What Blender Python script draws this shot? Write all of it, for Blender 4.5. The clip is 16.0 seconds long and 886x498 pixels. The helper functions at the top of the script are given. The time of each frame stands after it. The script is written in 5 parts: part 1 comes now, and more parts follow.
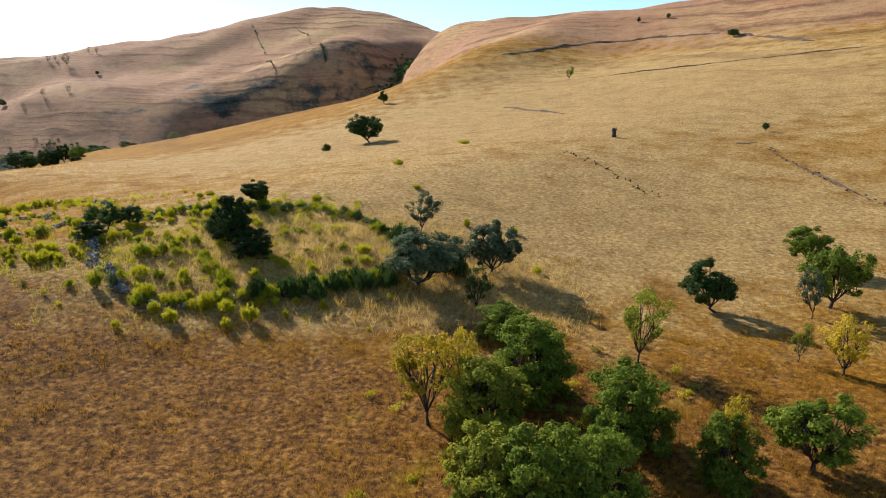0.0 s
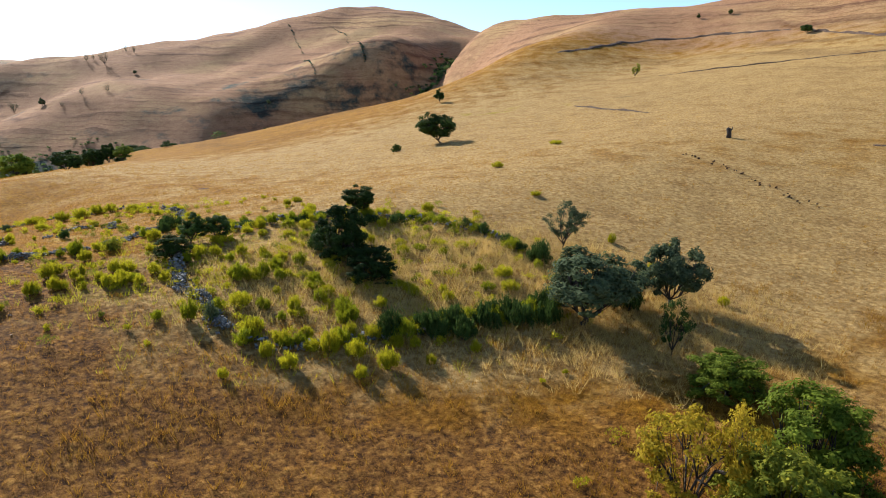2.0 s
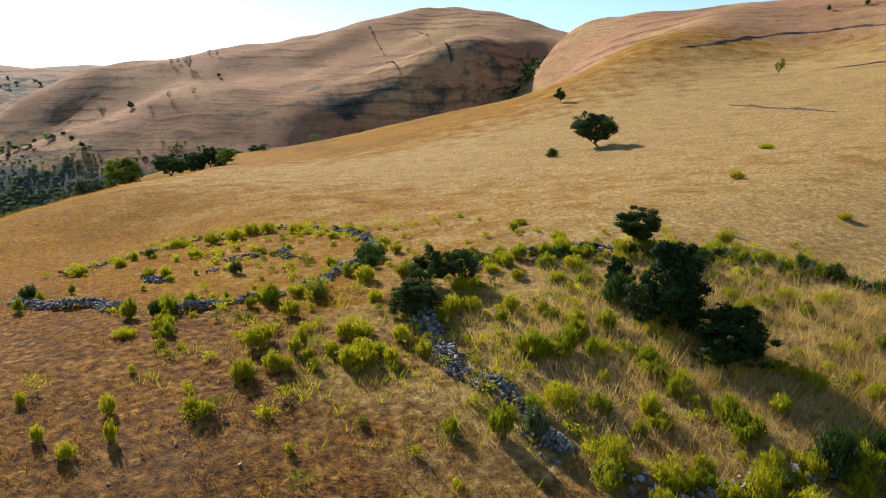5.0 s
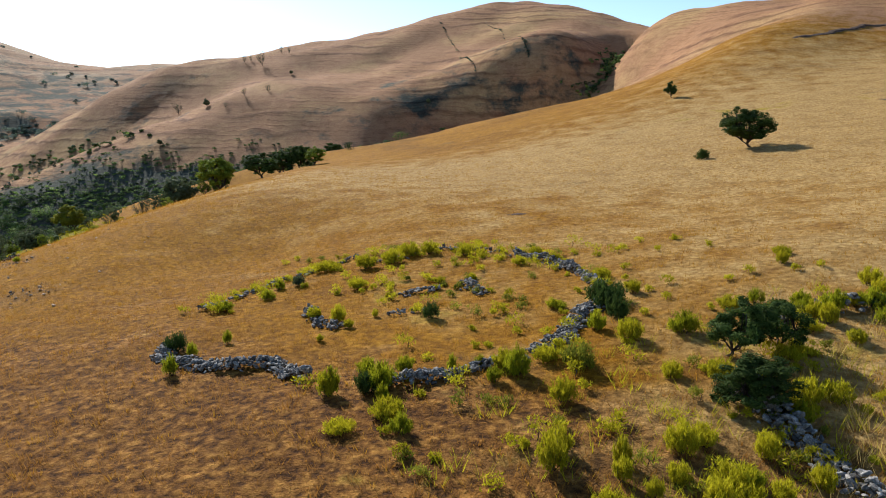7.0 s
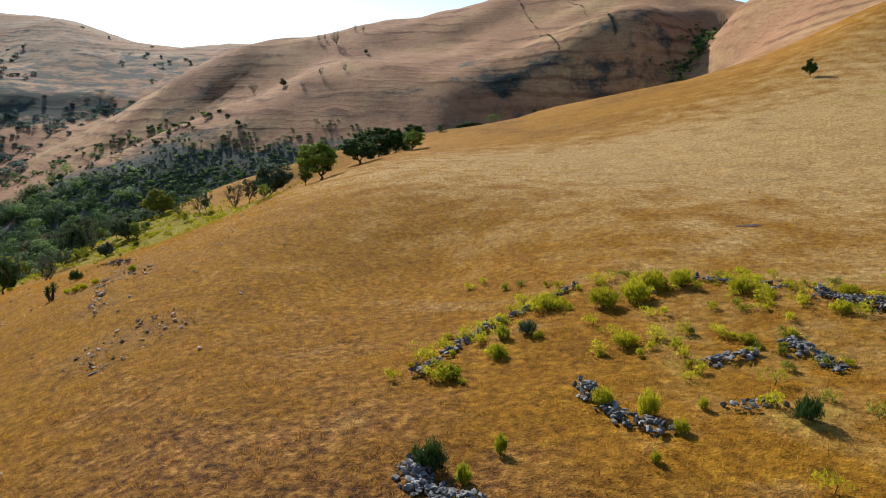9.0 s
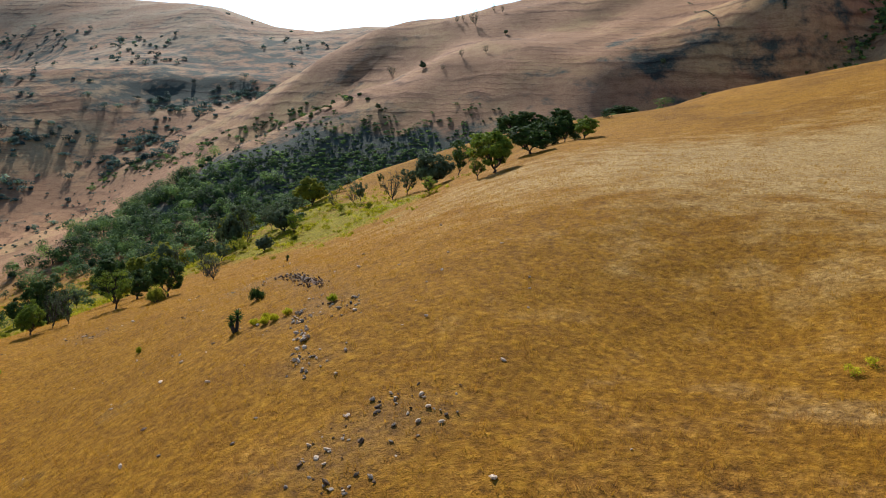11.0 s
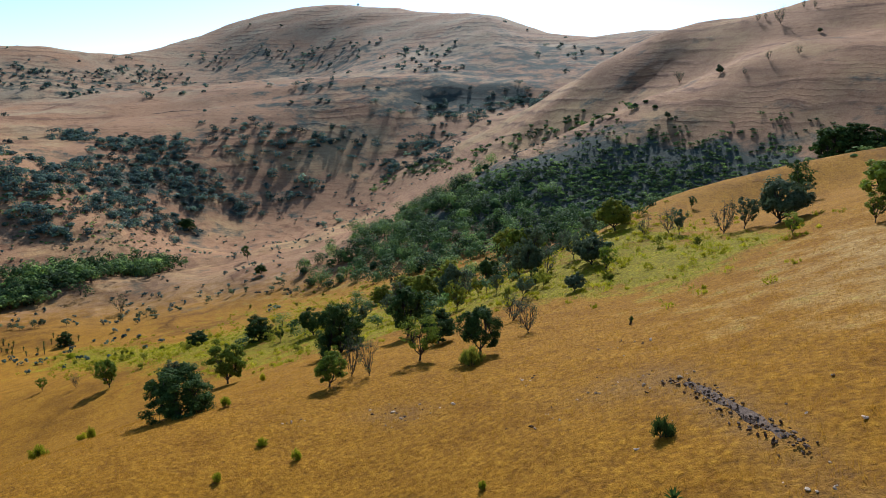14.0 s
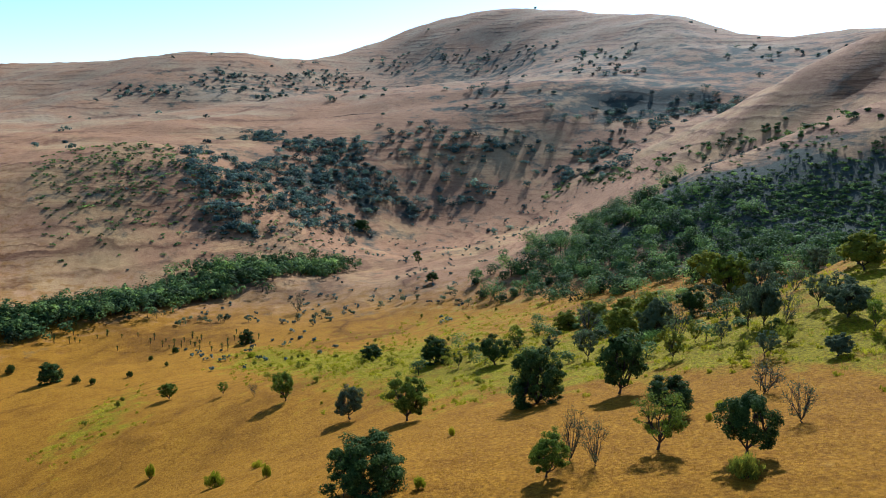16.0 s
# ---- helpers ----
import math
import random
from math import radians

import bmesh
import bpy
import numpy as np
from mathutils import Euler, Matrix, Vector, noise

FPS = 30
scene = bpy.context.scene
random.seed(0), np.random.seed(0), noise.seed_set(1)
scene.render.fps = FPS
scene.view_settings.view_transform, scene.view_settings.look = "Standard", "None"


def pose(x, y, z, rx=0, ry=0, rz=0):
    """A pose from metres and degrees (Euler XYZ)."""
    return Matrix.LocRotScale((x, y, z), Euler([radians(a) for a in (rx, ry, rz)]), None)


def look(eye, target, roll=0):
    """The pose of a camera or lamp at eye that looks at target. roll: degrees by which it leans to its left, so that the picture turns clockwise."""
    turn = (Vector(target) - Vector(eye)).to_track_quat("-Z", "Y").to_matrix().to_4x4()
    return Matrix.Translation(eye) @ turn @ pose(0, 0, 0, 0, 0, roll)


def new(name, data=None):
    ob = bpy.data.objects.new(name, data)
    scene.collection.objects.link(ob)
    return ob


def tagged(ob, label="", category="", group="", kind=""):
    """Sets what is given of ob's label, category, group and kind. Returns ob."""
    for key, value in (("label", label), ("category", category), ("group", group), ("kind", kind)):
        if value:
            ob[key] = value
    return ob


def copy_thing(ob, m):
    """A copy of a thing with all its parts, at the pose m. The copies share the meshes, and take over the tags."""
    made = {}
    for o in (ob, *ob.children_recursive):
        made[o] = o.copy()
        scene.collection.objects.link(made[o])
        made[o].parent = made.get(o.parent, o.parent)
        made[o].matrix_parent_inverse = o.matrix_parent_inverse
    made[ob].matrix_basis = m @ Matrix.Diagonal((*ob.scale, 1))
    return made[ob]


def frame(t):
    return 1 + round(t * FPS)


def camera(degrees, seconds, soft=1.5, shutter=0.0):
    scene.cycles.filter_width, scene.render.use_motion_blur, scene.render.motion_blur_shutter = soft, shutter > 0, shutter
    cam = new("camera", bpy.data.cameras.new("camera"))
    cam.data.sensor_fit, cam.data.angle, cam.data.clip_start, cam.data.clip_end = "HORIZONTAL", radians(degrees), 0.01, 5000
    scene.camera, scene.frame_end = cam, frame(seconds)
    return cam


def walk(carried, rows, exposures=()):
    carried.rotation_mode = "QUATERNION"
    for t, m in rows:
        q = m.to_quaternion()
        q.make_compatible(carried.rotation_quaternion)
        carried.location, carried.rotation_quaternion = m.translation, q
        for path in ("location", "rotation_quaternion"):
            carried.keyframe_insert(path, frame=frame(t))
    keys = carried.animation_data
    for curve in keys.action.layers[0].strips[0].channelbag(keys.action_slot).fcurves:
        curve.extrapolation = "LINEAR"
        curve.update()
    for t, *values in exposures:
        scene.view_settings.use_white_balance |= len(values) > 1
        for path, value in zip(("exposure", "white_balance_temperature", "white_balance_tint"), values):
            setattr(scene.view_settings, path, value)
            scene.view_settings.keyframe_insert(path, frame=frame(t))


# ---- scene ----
cam = camera(61.9, 16.0, soft=1.0)
# seconds, x, y, z, heading to the left of north, pitch, lean
ROWS = [
    (0, 0.00, 0.00, 25.00, 0.56, -9.39, 0.14),
    (0.5, -2.07, 2.78, 24.89, 1.34, -9.36, 0.08),
    (1, -4.30, 5.59, 24.78, 1.93, -9.33, 0.02),
    (1.5, -6.66, 8.40, 24.64, 2.29, -9.28, -0.05),
    (2, -9.06, 11.17, 24.55, 2.59, -9.25, -0.09),
    (2.5, -11.50, 13.87, 24.49, 2.93, -9.21, -0.11),
    (3, -13.91, 16.45, 24.42, 3.48, -9.17, -0.10),
    (5.5, -26.78, 28.99, 24.31, 8.62, -8.98, -0.02),
    (6, -29.50, 31.43, 24.37, 9.77, -9.00, 0.06),
    (6.5, -32.19, 33.69, 24.44, 10.90, -9.07, 0.11),
    (7, -34.96, 36.07, 24.53, 11.96, -9.25, 0.01),
    (7.5, -37.92, 38.50, 24.66, 12.94, -9.52, -0.07),
    (8, -40.76, 40.79, 24.81, 13.96, -9.89, -0.10),
    (10.5, -57.39, 53.62, 25.12, 23.19, -12.04, -0.08),
    (11, -60.37, 55.78, 25.25, 26.16, -12.09, -0.02),
    (11.5, -63.33, 57.88, 25.29, 29.36, -12.04, 0.04),
    (12, -66.17, 59.74, 25.38, 32.70, -11.95, 0.10),
    (12.5, -69.13, 61.59, 25.42, 35.88, -11.88, 0.07),
    (13, -72.55, 63.52, 25.49, 39.27, -11.78, 0.10),
    (13.5, -75.99, 65.22, 25.69, 42.63, -11.71, 0.04),
    (14, -79.69, 66.83, 25.89, 45.97, -11.65, 0.05),
    (14.5, -83.37, 68.15, 26.22, 49.26, -11.61, 0.01),
    (15, -87.08, 69.45, 26.44, 52.57, -11.51, -0.00),
    (15.5, -90.92, 70.67, 26.63, 55.78, -11.45, -0.04),
    (16, -94.37, 71.45, 26.88, 58.81, -11.42, -0.22),
]
EXPOSURES = [(0.0, 0.90, 5800, 10), (3.0, 0.84, 5800, 10), (5.5, 0.70, 5950, 10), (8.0, 0.60, 5850, 10), (11.0, 0.56, 5650, 9), (13.5, 0.45, 5350, 8), (16.0, 0.60, 5000, 7)]
walk(cam, [(t, pose(x, y, z, 90 + pitch, lean, yaw)) for t, x, y, z, yaw, pitch, lean in ROWS], EXPOSURES)

# ---- light: a winter sun over the valley to the north-west, clear sky ----
SUN_YAW, SUN_UP = 40.0, 31.0
world = bpy.data.worlds.new("sky")
scene.world = world
world.use_nodes = True
wt = world.node_tree
sky = wt.nodes.new("ShaderNodeTexSky")
sky.sky_type, sky.sun_disc = "NISHITA", False
sky.sun_elevation, sky.sun_rotation = radians(SUN_UP), radians(-SUN_YAW)
sky.altitude, sky.air_density, sky.dust_density, sky.ozone_density = 1200, 1.0, 0.9, 2.0
wt.links.new(sky.outputs[0], wt.nodes["Background"].inputs[0])
wt.nodes["Background"].inputs[1].default_value = 0.105
sun = new("sun", bpy.data.lights.new("sun", "SUN"))
sun.data.energy, sun.data.angle, sun.data.color = 5.0, radians(0.5), (1.0, 0.92, 0.80)
sun_way = Vector((-math.sin(radians(SUN_YAW)) * math.cos(radians(SUN_UP)), math.cos(radians(SUN_YAW)) * math.cos(radians(SUN_UP)), math.sin(radians(SUN_UP))))
sun.matrix_basis = look(sun_way * 300, (0, 0, 0))


# ---- materials ----
class Mat:
    """A node material with short calls for its nodes."""

    def __init__(self, name, rough=0.9, spec=0.2):
        self.m = bpy.data.materials.new(name)
        self.m.use_nodes = True
        self.t = self.m.node_tree
        self.b = self.t.nodes["Principled BSDF"]
        self.b.inputs["Roughness"].default_value = rough
        self.b.inputs["Specular IOR Level"].default_value = spec

    def node(self, kind, **sets):
        n = self.t.nodes.new("ShaderNode" + kind)
        for k, v in sets.items():
            n.inputs[k].default_value = v
        return n

    def link(self, a, b):
        self.t.links.new(a, b)

    def noise(self, scale, detail=4.0, rough=0.55, stretch=None):
        c = self.node("TexCoord")
        n = self.node("TexNoise", Scale=scale, Detail=detail, Roughness=rough)
        if stretch:
            mp = self.node("Mapping", Scale=stretch)
            self.link(c.outputs["Object"], mp.inputs[0])
            self.link(mp.outputs[0], n.inputs["Vector"])
        else:
            self.link(c.outputs["Object"], n.inputs["Vector"])
        return n.outputs["Fac"]

    def ramp(self, fac, *stops):
        r = self.node("ValToRGB")
        e = r.color_ramp.elements
        e[0].position, e[0].color = stops[0][0], (*stops[0][1], 1)
        e[1].position, e[1].color = stops[-1][0], (*stops[-1][1], 1)
        for p, c in stops[1:-1]:
            e.new(p).color = (*c, 1)
        self.link(fac, r.inputs[0])
        return r.outputs[0]

    def mix(self, fac, a, b, kind="MIX"):
        n = self.t.nodes.new("ShaderNodeMix")
        n.data_type, n.blend_type = "RGBA", kind
        if isinstance(fac, float):
            n.inputs[0].default_value = fac
        else:
            self.link(fac, n.inputs[0])
        for s, v in ((6, a), (7, b)):
            if isinstance(v, tuple):
                n.inputs[s].default_value = (*v, 1)
            else:
                self.link(v, n.inputs[s])
        return n.outputs[2]

    def math(self, op, a, b=0.0):
        n = self.t.nodes.new("ShaderNodeMath")
        n.operation = op
        for s, v in ((0, a), (1, b)):
            if isinstance(v, (int, float)):
                n.inputs[s].default_value = v
            else:
                self.link(v, n.inputs[s])
        return n.outputs[0]

    def attribute(self, name):
        n = self.t.nodes.new("ShaderNodeAttribute")
        n.attribute_name = name
        return n.outputs["Fac"]

    def bump(self, height, strength=0.5, distance=0.1):
        n = self.node("Bump", Strength=strength, Distance=distance)
        self.link(height, n.inputs["Height"])
        self.link(n.outputs[0], self.b.inputs["Normal"])

    def colour(self, c):
        self.link(c, self.b.inputs["Base Color"])
        return self.m


def leaf_material(name, dark, mid, light, glow=0.35, stand=0.0):
    """stand: how far whole plants of one thicket differ from one another."""
    m = Mat(name, 0.8, 0.06)
    isl = m.node("NewGeometry").outputs["Random Per Island"]
    c = m.ramp(isl, (0.0, dark), (0.5, mid), (1.0, light))
    n = m.noise(1.4, 2.0)
    c = m.mix(n, c, mid)
    ob = m.t.nodes.new("ShaderNodeObjectInfo").outputs["Random"]
    hs = m.node("HueSaturation")
    m.link(m.math("ADD", m.math("MULTIPLY", ob, 0.35), 0.82), hs.inputs["Value"])
    m.link(c, hs.inputs["Color"])
    c = hs.outputs[0]
    own = m.attribute("tone")
    c = m.mix(m.math("MAXIMUM", m.math("MULTIPLY", own, 0.8), 0.0), c, light)
    hs = m.node("HueSaturation")
    m.link(m.math("ADD", own, 1.0), hs.inputs["Value"])
    m.link(c, hs.inputs["Color"])
    c = hs.outputs[0]
    if stand:
        v = m.ramp(m.noise(0.16, 3.0, 0.6), (0.36, (1 - stand, 1 - stand * 0.9, 1 - stand * 0.7)), (0.5, (1, 1, 1)), (0.64, (1 + stand * 1.1, 1 + stand, 1)))
        c = m.mix(1.0, c, v, "MULTIPLY")
    m.colour(c)
    tr = m.node("BsdfTranslucent")
    m.link(c, tr.inputs["Color"])
    mx = m.node("MixShader", Fac=glow)
    m.link(m.b.outputs[0], mx.inputs[1])
    m.link(tr.outputs[0], mx.inputs[2])
    m.link(mx.outputs[0], m.t.nodes["Material Output"].inputs["Surface"])
    return m.m


LEAF = {
    "green": leaf_material("leaf_green", (0.045, 0.070, 0.007), (0.140, 0.182, 0.016), (0.30, 0.33, 0.035), 0.42),
    "dark": leaf_material("leaf_dark", (0.018, 0.038, 0.010), (0.048, 0.080, 0.016), (0.12, 0.16, 0.03), 0.34),
    "deep": leaf_material("leaf_deep_green", (0.008, 0.020, 0.006), (0.024, 0.046, 0.010), (0.070, 0.105, 0.022), 0.25),
    "yellow": leaf_material("leaf_yellow", (0.18, 0.155, 0.014), (0.46, 0.33, 0.020), (0.64, 0.44, 0.03), 0.45),
    "mixed": leaf_material("leaf_yellow_green", (0.07, 0.095, 0.012), (0.21, 0.22, 0.022), (0.46, 0.39, 0.03), 0.45),
    "grey": leaf_material("leaf_grey_green", (0.045, 0.062, 0.028), (0.085, 0.110, 0.048), (0.16, 0.18, 0.08)),
    "lime": leaf_material("leaf_lime", (0.18, 0.172, 0.005), (0.38, 0.340, 0.009), (0.57, 0.49, 0.025), 0.5),
    "herb": leaf_material("leaf_herb", (0.10, 0.118, 0.004), (0.25, 0.262, 0.008), (0.43, 0.40, 0.020), 0.5),
    "dull": leaf_material("leaf_far_wood", (0.024, 0.050, 0.022), (0.088, 0.145, 0.046), (0.23, 0.29, 0.062), 0.24, 0.40),
    # far bush only: the blue of distance haze is put into the leaf colour
    "haze_blue": leaf_material("leaf_haze_blue", (0.035, 0.062, 0.055), (0.080, 0.122, 0.100), (0.16, 0.20, 0.13), 0.3, 0.35),
    "straw": leaf_material("grass_straw", (0.26, 0.125, 0.010), (0.37, 0.185, 0.016), (0.47, 0.262, 0.035), 0.5),
    "rust": leaf_material("grass_rust", (0.17, 0.075, 0.014), (0.29, 0.130, 0.022), (0.43, 0.215, 0.046), 0.5),
    "pale": leaf_material("grass_pale", (0.36, 0.235, 0.06), (0.55, 0.375, 0.11), (0.72, 0.53, 0.19), 0.5),
}


def bark_material():
    m = Mat("bark", 0.9, 0.15)
    n = m.noise(9.0, 5.0, 0.65, (1, 1, 0.25))
    m.bump(n, 0.7, 0.03)
    return m.colour(m.ramp(n, (0.25, (0.018, 0.014, 0.011)), (0.75, (0.085, 0.068, 0.052))))


def stone_material(name="stone", light=1.0):
    m = Mat(name, 0.85, 0.2)
    n = m.noise(6.0, 6.0, 0.6)
    if name == "stone_pale":
        c = m.ramp(n, (0.3, (0.26, 0.17, 0.095)), (0.6, (0.50, 0.37, 0.235)), (0.8, (0.68, 0.56, 0.41)))
    elif name == "stone_brown":
        c = m.ramp(n, (0.3, (0.042, 0.022, 0.010)), (0.6, (0.115, 0.062, 0.027)), (0.8, (0.23, 0.138, 0.068)))
    else:
        c = m.ramp(n, (0.3, (0.065, 0.060, 0.052)), (0.55, (0.185, 0.172, 0.148)), (0.75, (0.42, 0.39, 0.335)))
    ob = m.t.nodes.new("ShaderNodeObjectInfo").outputs["Random"]
    isl = m.node("NewGeometry").outputs["Random Per Island"]
    hs = m.node("HueSaturation")
    m.link(m.math("ADD", m.math("MULTIPLY", m.math("FRACT", m.math("ADD", ob, isl)), 1.35 * light), 0.35 * light), hs.inputs["Value"])
    m.link(c, hs.inputs["Color"])
    m.bump(n, 0.6, 0.04)
    return m.colour(hs.outputs[0])


def ground_material():
    """Winter grass: straw, ochre and rust patches, tufts and bare soil, with green herbs where the attribute says so."""
    m = Mat("dry_grass_ground", 0.95, 0.06)
    big = m.noise(0.035, 4.0, 0.6)
    mid = m.noise(0.22, 5.0, 0.62)
    tuft = m.noise(2.6, 5.0, 0.7)
    fine = m.noise(11.0, 3.0, 0.7)
    ochre = m.ramp(tuft, (0.31, (0.165, 0.071, 0.004)), (0.49, (0.305, 0.137, 0.006)), (0.69, (0.44, 0.220, 0.014)))
    rust = m.ramp(tuft, (0.37, (0.066, 0.030, 0.010)), (0.50, (0.225, 0.100, 0.020)), (0.64, (0.42, 0.212, 0.045)))
    straw = m.ramp(tuft, (0.33, (0.26, 0.150, 0.046)), (0.50, (0.42, 0.262, 0.086)), (0.67, (0.55, 0.37, 0.142)))
    pink = m.ramp(tuft, (0.32, (0.185, 0.090, 0.046)), (0.50, (0.35, 0.184, 0.086)), (0.68, (0.47, 0.276, 0.132)))
    green = m.ramp(tuft, (0.36, (0.090, 0.070, 0.002)), (0.50, (0.245, 0.190, 0.002)), (0.66, (0.38, 0.29, 0.005)))
    # olive scrub, its dull tone also standing for haze and shade on far slopes
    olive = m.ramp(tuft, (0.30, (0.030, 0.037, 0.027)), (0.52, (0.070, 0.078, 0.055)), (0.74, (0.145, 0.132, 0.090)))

    tan = m.ramp(tuft, (0.30, (0.26, 0.150, 0.060)), (0.50, (0.43, 0.262, 0.108)), (0.70, (0.55, 0.36, 0.165)))
    broad = m.noise(0.014, 5.0, 0.62)
    patch = m.node("MapRange")
    patch.inputs[1].default_value, patch.inputs[2].default_value = 0.50, 0.66
    m.link(broad, patch.inputs[0])
    pink = m.mix(patch.outputs[0], pink, tan)

    def mask(name, spread=0.9, lo=0.35, hi=0.65, wild=None):
        a = m.math("ADD", m.attribute(name), m.math("MULTIPLY", m.math("SUBTRACT", wild or mid, 0.5), spread))
        n = m.node("MapRange")
        n.inputs[1].default_value, n.inputs[2].default_value = lo, hi
        m.link(a, n.inputs[0])
        return n.outputs[0]

    c = m.mix(mask("rust"), ochre, rust)
    c = m.mix(mask("straw"), c, straw)
    c = m.mix(mask("pink", 0.7), c, pink)
    # paler, greyer ground with distance: haze put into the base colour
    haze_khaki = m.ramp(tuft, (0.30, (0.20, 0.148, 0.088)), (0.50, (0.335, 0.250, 0.150)), (0.70, (0.44, 0.335, 0.205)))
    c = m.mix(mask("haze_khaki", 1.4, 0.25, 0.85, wild=broad), c, haze_khaki)
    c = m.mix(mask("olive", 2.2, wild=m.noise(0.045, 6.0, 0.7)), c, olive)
    c = m.mix(mask("green", 1.6), c, green)
    # worn contour tracks and rock bands on the hill sides, ledge shade painted in
    co = m.node("TexCoord")
    sp = m.node("SeparateXYZ")
    m.link(co.outputs["Object"], sp.inputs[0])
    wander = m.noise(0.012, 6.0, 0.65)
    lvl = m.math("FRACT", m.math("ADD", m.math("MULTIPLY", sp.outputs[2], 0.13), m.math("MULTIPLY", wander, 3.4)))
    thin = m.math("FRACT", m.math("ADD", m.math("MULTIPLY", sp.outputs[2], 0.47), m.math("MULTIPLY", wander, 7.0)))
    band_shade = m.ramp(lvl, (0.0, (1.05, 1.04, 1.0)), (0.45, (1, 1, 1)), (0.70, (0.52, 0.47, 0.48)), (0.88, (0.88, 0.86, 0.86)), (0.97, (1.05, 1.04, 1.0)))
    line = m.ramp(thin, (0.0, (1.04, 1.03, 1.0)), (0.6, (1, 1, 1)), (0.80, (0.66, 0.61, 0.61)), (0.95, (1.04, 1.03, 1.0)))
    gate = m.node("MapRange")
    gate.inputs[1].default_value, gate.inputs[2].default_value = 0.44, 0.58
    m.link(m.noise(0.013, 4.0), gate.inputs[0])
    thick = m.math("MULTIPLY", gate.outputs[0], m.attribute("bands"))
    c = m.mix(thick, c, m.mix(1.0, c, band_shade, "MULTIPLY"))
    fine_gate = m.node("MapRange")
    fine_gate.inputs[1].default_value, fine_gate.inputs[2].default_value = 0.46, 0.60
    m.link(m.noise(0.021, 4.0), fine_gate.inputs[0])
    thin_on = m.math("MULTIPLY", fine_gate.outputs[0], m.attribute("bands"))
    c = m.mix(thin_on, c, m.mix(1.0, c, line, "MULTIPLY"))
    # each ledge: a level tread and a steep worn face below it
    step = m.ramp(lvl, (0.0, (0, 0, 0)), (0.55, (0.3, 0.3, 0.3)), (0.78, (1, 1, 1)), (1.0, (0, 0, 0)))
    small = m.ramp(thin, (0.0, (0, 0, 0)), (0.7, (0.3, 0.3, 0.3)), (0.85, (1, 1, 1)), (1.0, (0, 0, 0)))
    ledge = m.math("ADD", m.math("MULTIPLY", m.math("MULTIPLY", step, thick), 0.34), m.math("MULTIPLY", m.math("MULTIPLY", small, thin_on), 0.12))
    v = m.ramp(mid, (0.3, (0.80, 0.76, 0.73)), (0.5, (0.99, 0.99, 0.99)), (0.7, (1.12, 1.12, 1.10)))
    c = m.mix(1.0, c, v, "MULTIPLY")
    v = m.ramp(m.noise(0.9, 4.0, 0.7), (0.34, (0.84, 0.81, 0.79)), (0.5, (1.0, 1.0, 1.0)), (0.72, (1.10, 1.10, 1.08)))
    c = m.mix(1.0, c, v, "MULTIPLY")
    # tussocks: a lit crown and a shaded gap round each, put into the colour
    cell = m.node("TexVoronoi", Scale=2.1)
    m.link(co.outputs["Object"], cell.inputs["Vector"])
    tussock_shade = m.ramp(cell.outputs["Distance"], (0.08, (1.16, 1.15, 1.12)), (0.34, (1.0, 1.0, 1.0)), (0.62, (0.58, 0.55, 0.53)))
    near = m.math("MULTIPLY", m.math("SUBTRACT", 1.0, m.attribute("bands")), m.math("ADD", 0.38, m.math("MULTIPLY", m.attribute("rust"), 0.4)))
    c = m.mix(near, c, m.mix(1.0, c, tussock_shade, "MULTIPLY"))
    c = m.mix(m.attribute("soil"), c, m.ramp(fine, (0.3, (0.10, 0.058, 0.028)), (0.7, (0.28, 0.175, 0.090))))
    m.bump(m.math("ADD", ledge, m.math("MULTIPLY", m.math("ADD", tuft, m.math("MULTIPLY", fine, 0.45)), 0.24)), 1.0, 1.0)
    return m.colour(c)


def soil_material():
    m = Mat("bare_soil", 0.95, 0.1)
    n = m.noise(1.3, 6.0, 0.65)
    m.bump(m.noise(5.0, 4.0, 0.7), 0.8, 0.15)
    return m.colour(m.ramp(n, (0.3, (0.055, 0.036, 0.026)), (0.55, (0.125, 0.082, 0.055)), (0.8, (0.24, 0.165, 0.105))))


STONE_PALE, STONE_BROWN = stone_material("stone_pale", 1.0), stone_material("stone_brown", 1.0)
BARK, STONE, GROUND, SOIL_MAT = bark_material(), stone_material(), ground_material(), soil_material()


# ---- the land: broad hills and hollows, (x, y, height, half-width, half-width, turn) ----
BASE = (9.45, 0.0395, 0.0319)
NEAR_FORMS = [
    (-80, 113, 9.7, 145, 45, 175),
    (-131, 71, 8.8, 29, 34, 45),
    (-170, 140, -5.1, 106, 36, 173),
    (60, 75, -10.2, 67, 83, -23),
    (-191, 164, 11.7, 109, 47, 38),
    (-83, 128, 5.8, 18, 76, 18),
    (-52, 35, 4.2, 80, 15, 47),
    (-219, 40, -9.1, 75, 65, 56),
    (-63, 91, -2.7, 7, 11, -173),
    (-105, 79, -3.7, 9, 21, -132),
    (-63, 62, 0.6, 8, 8, -0),
    (-16, 72, 0.7, 9, 61, 47),
    (-157, 239, 10.2, 24, 16, 44),
    (-164, 208, 7.1, 13, 33, 13),
    (-135, 248, 7.2, 24, 13, -7),
]
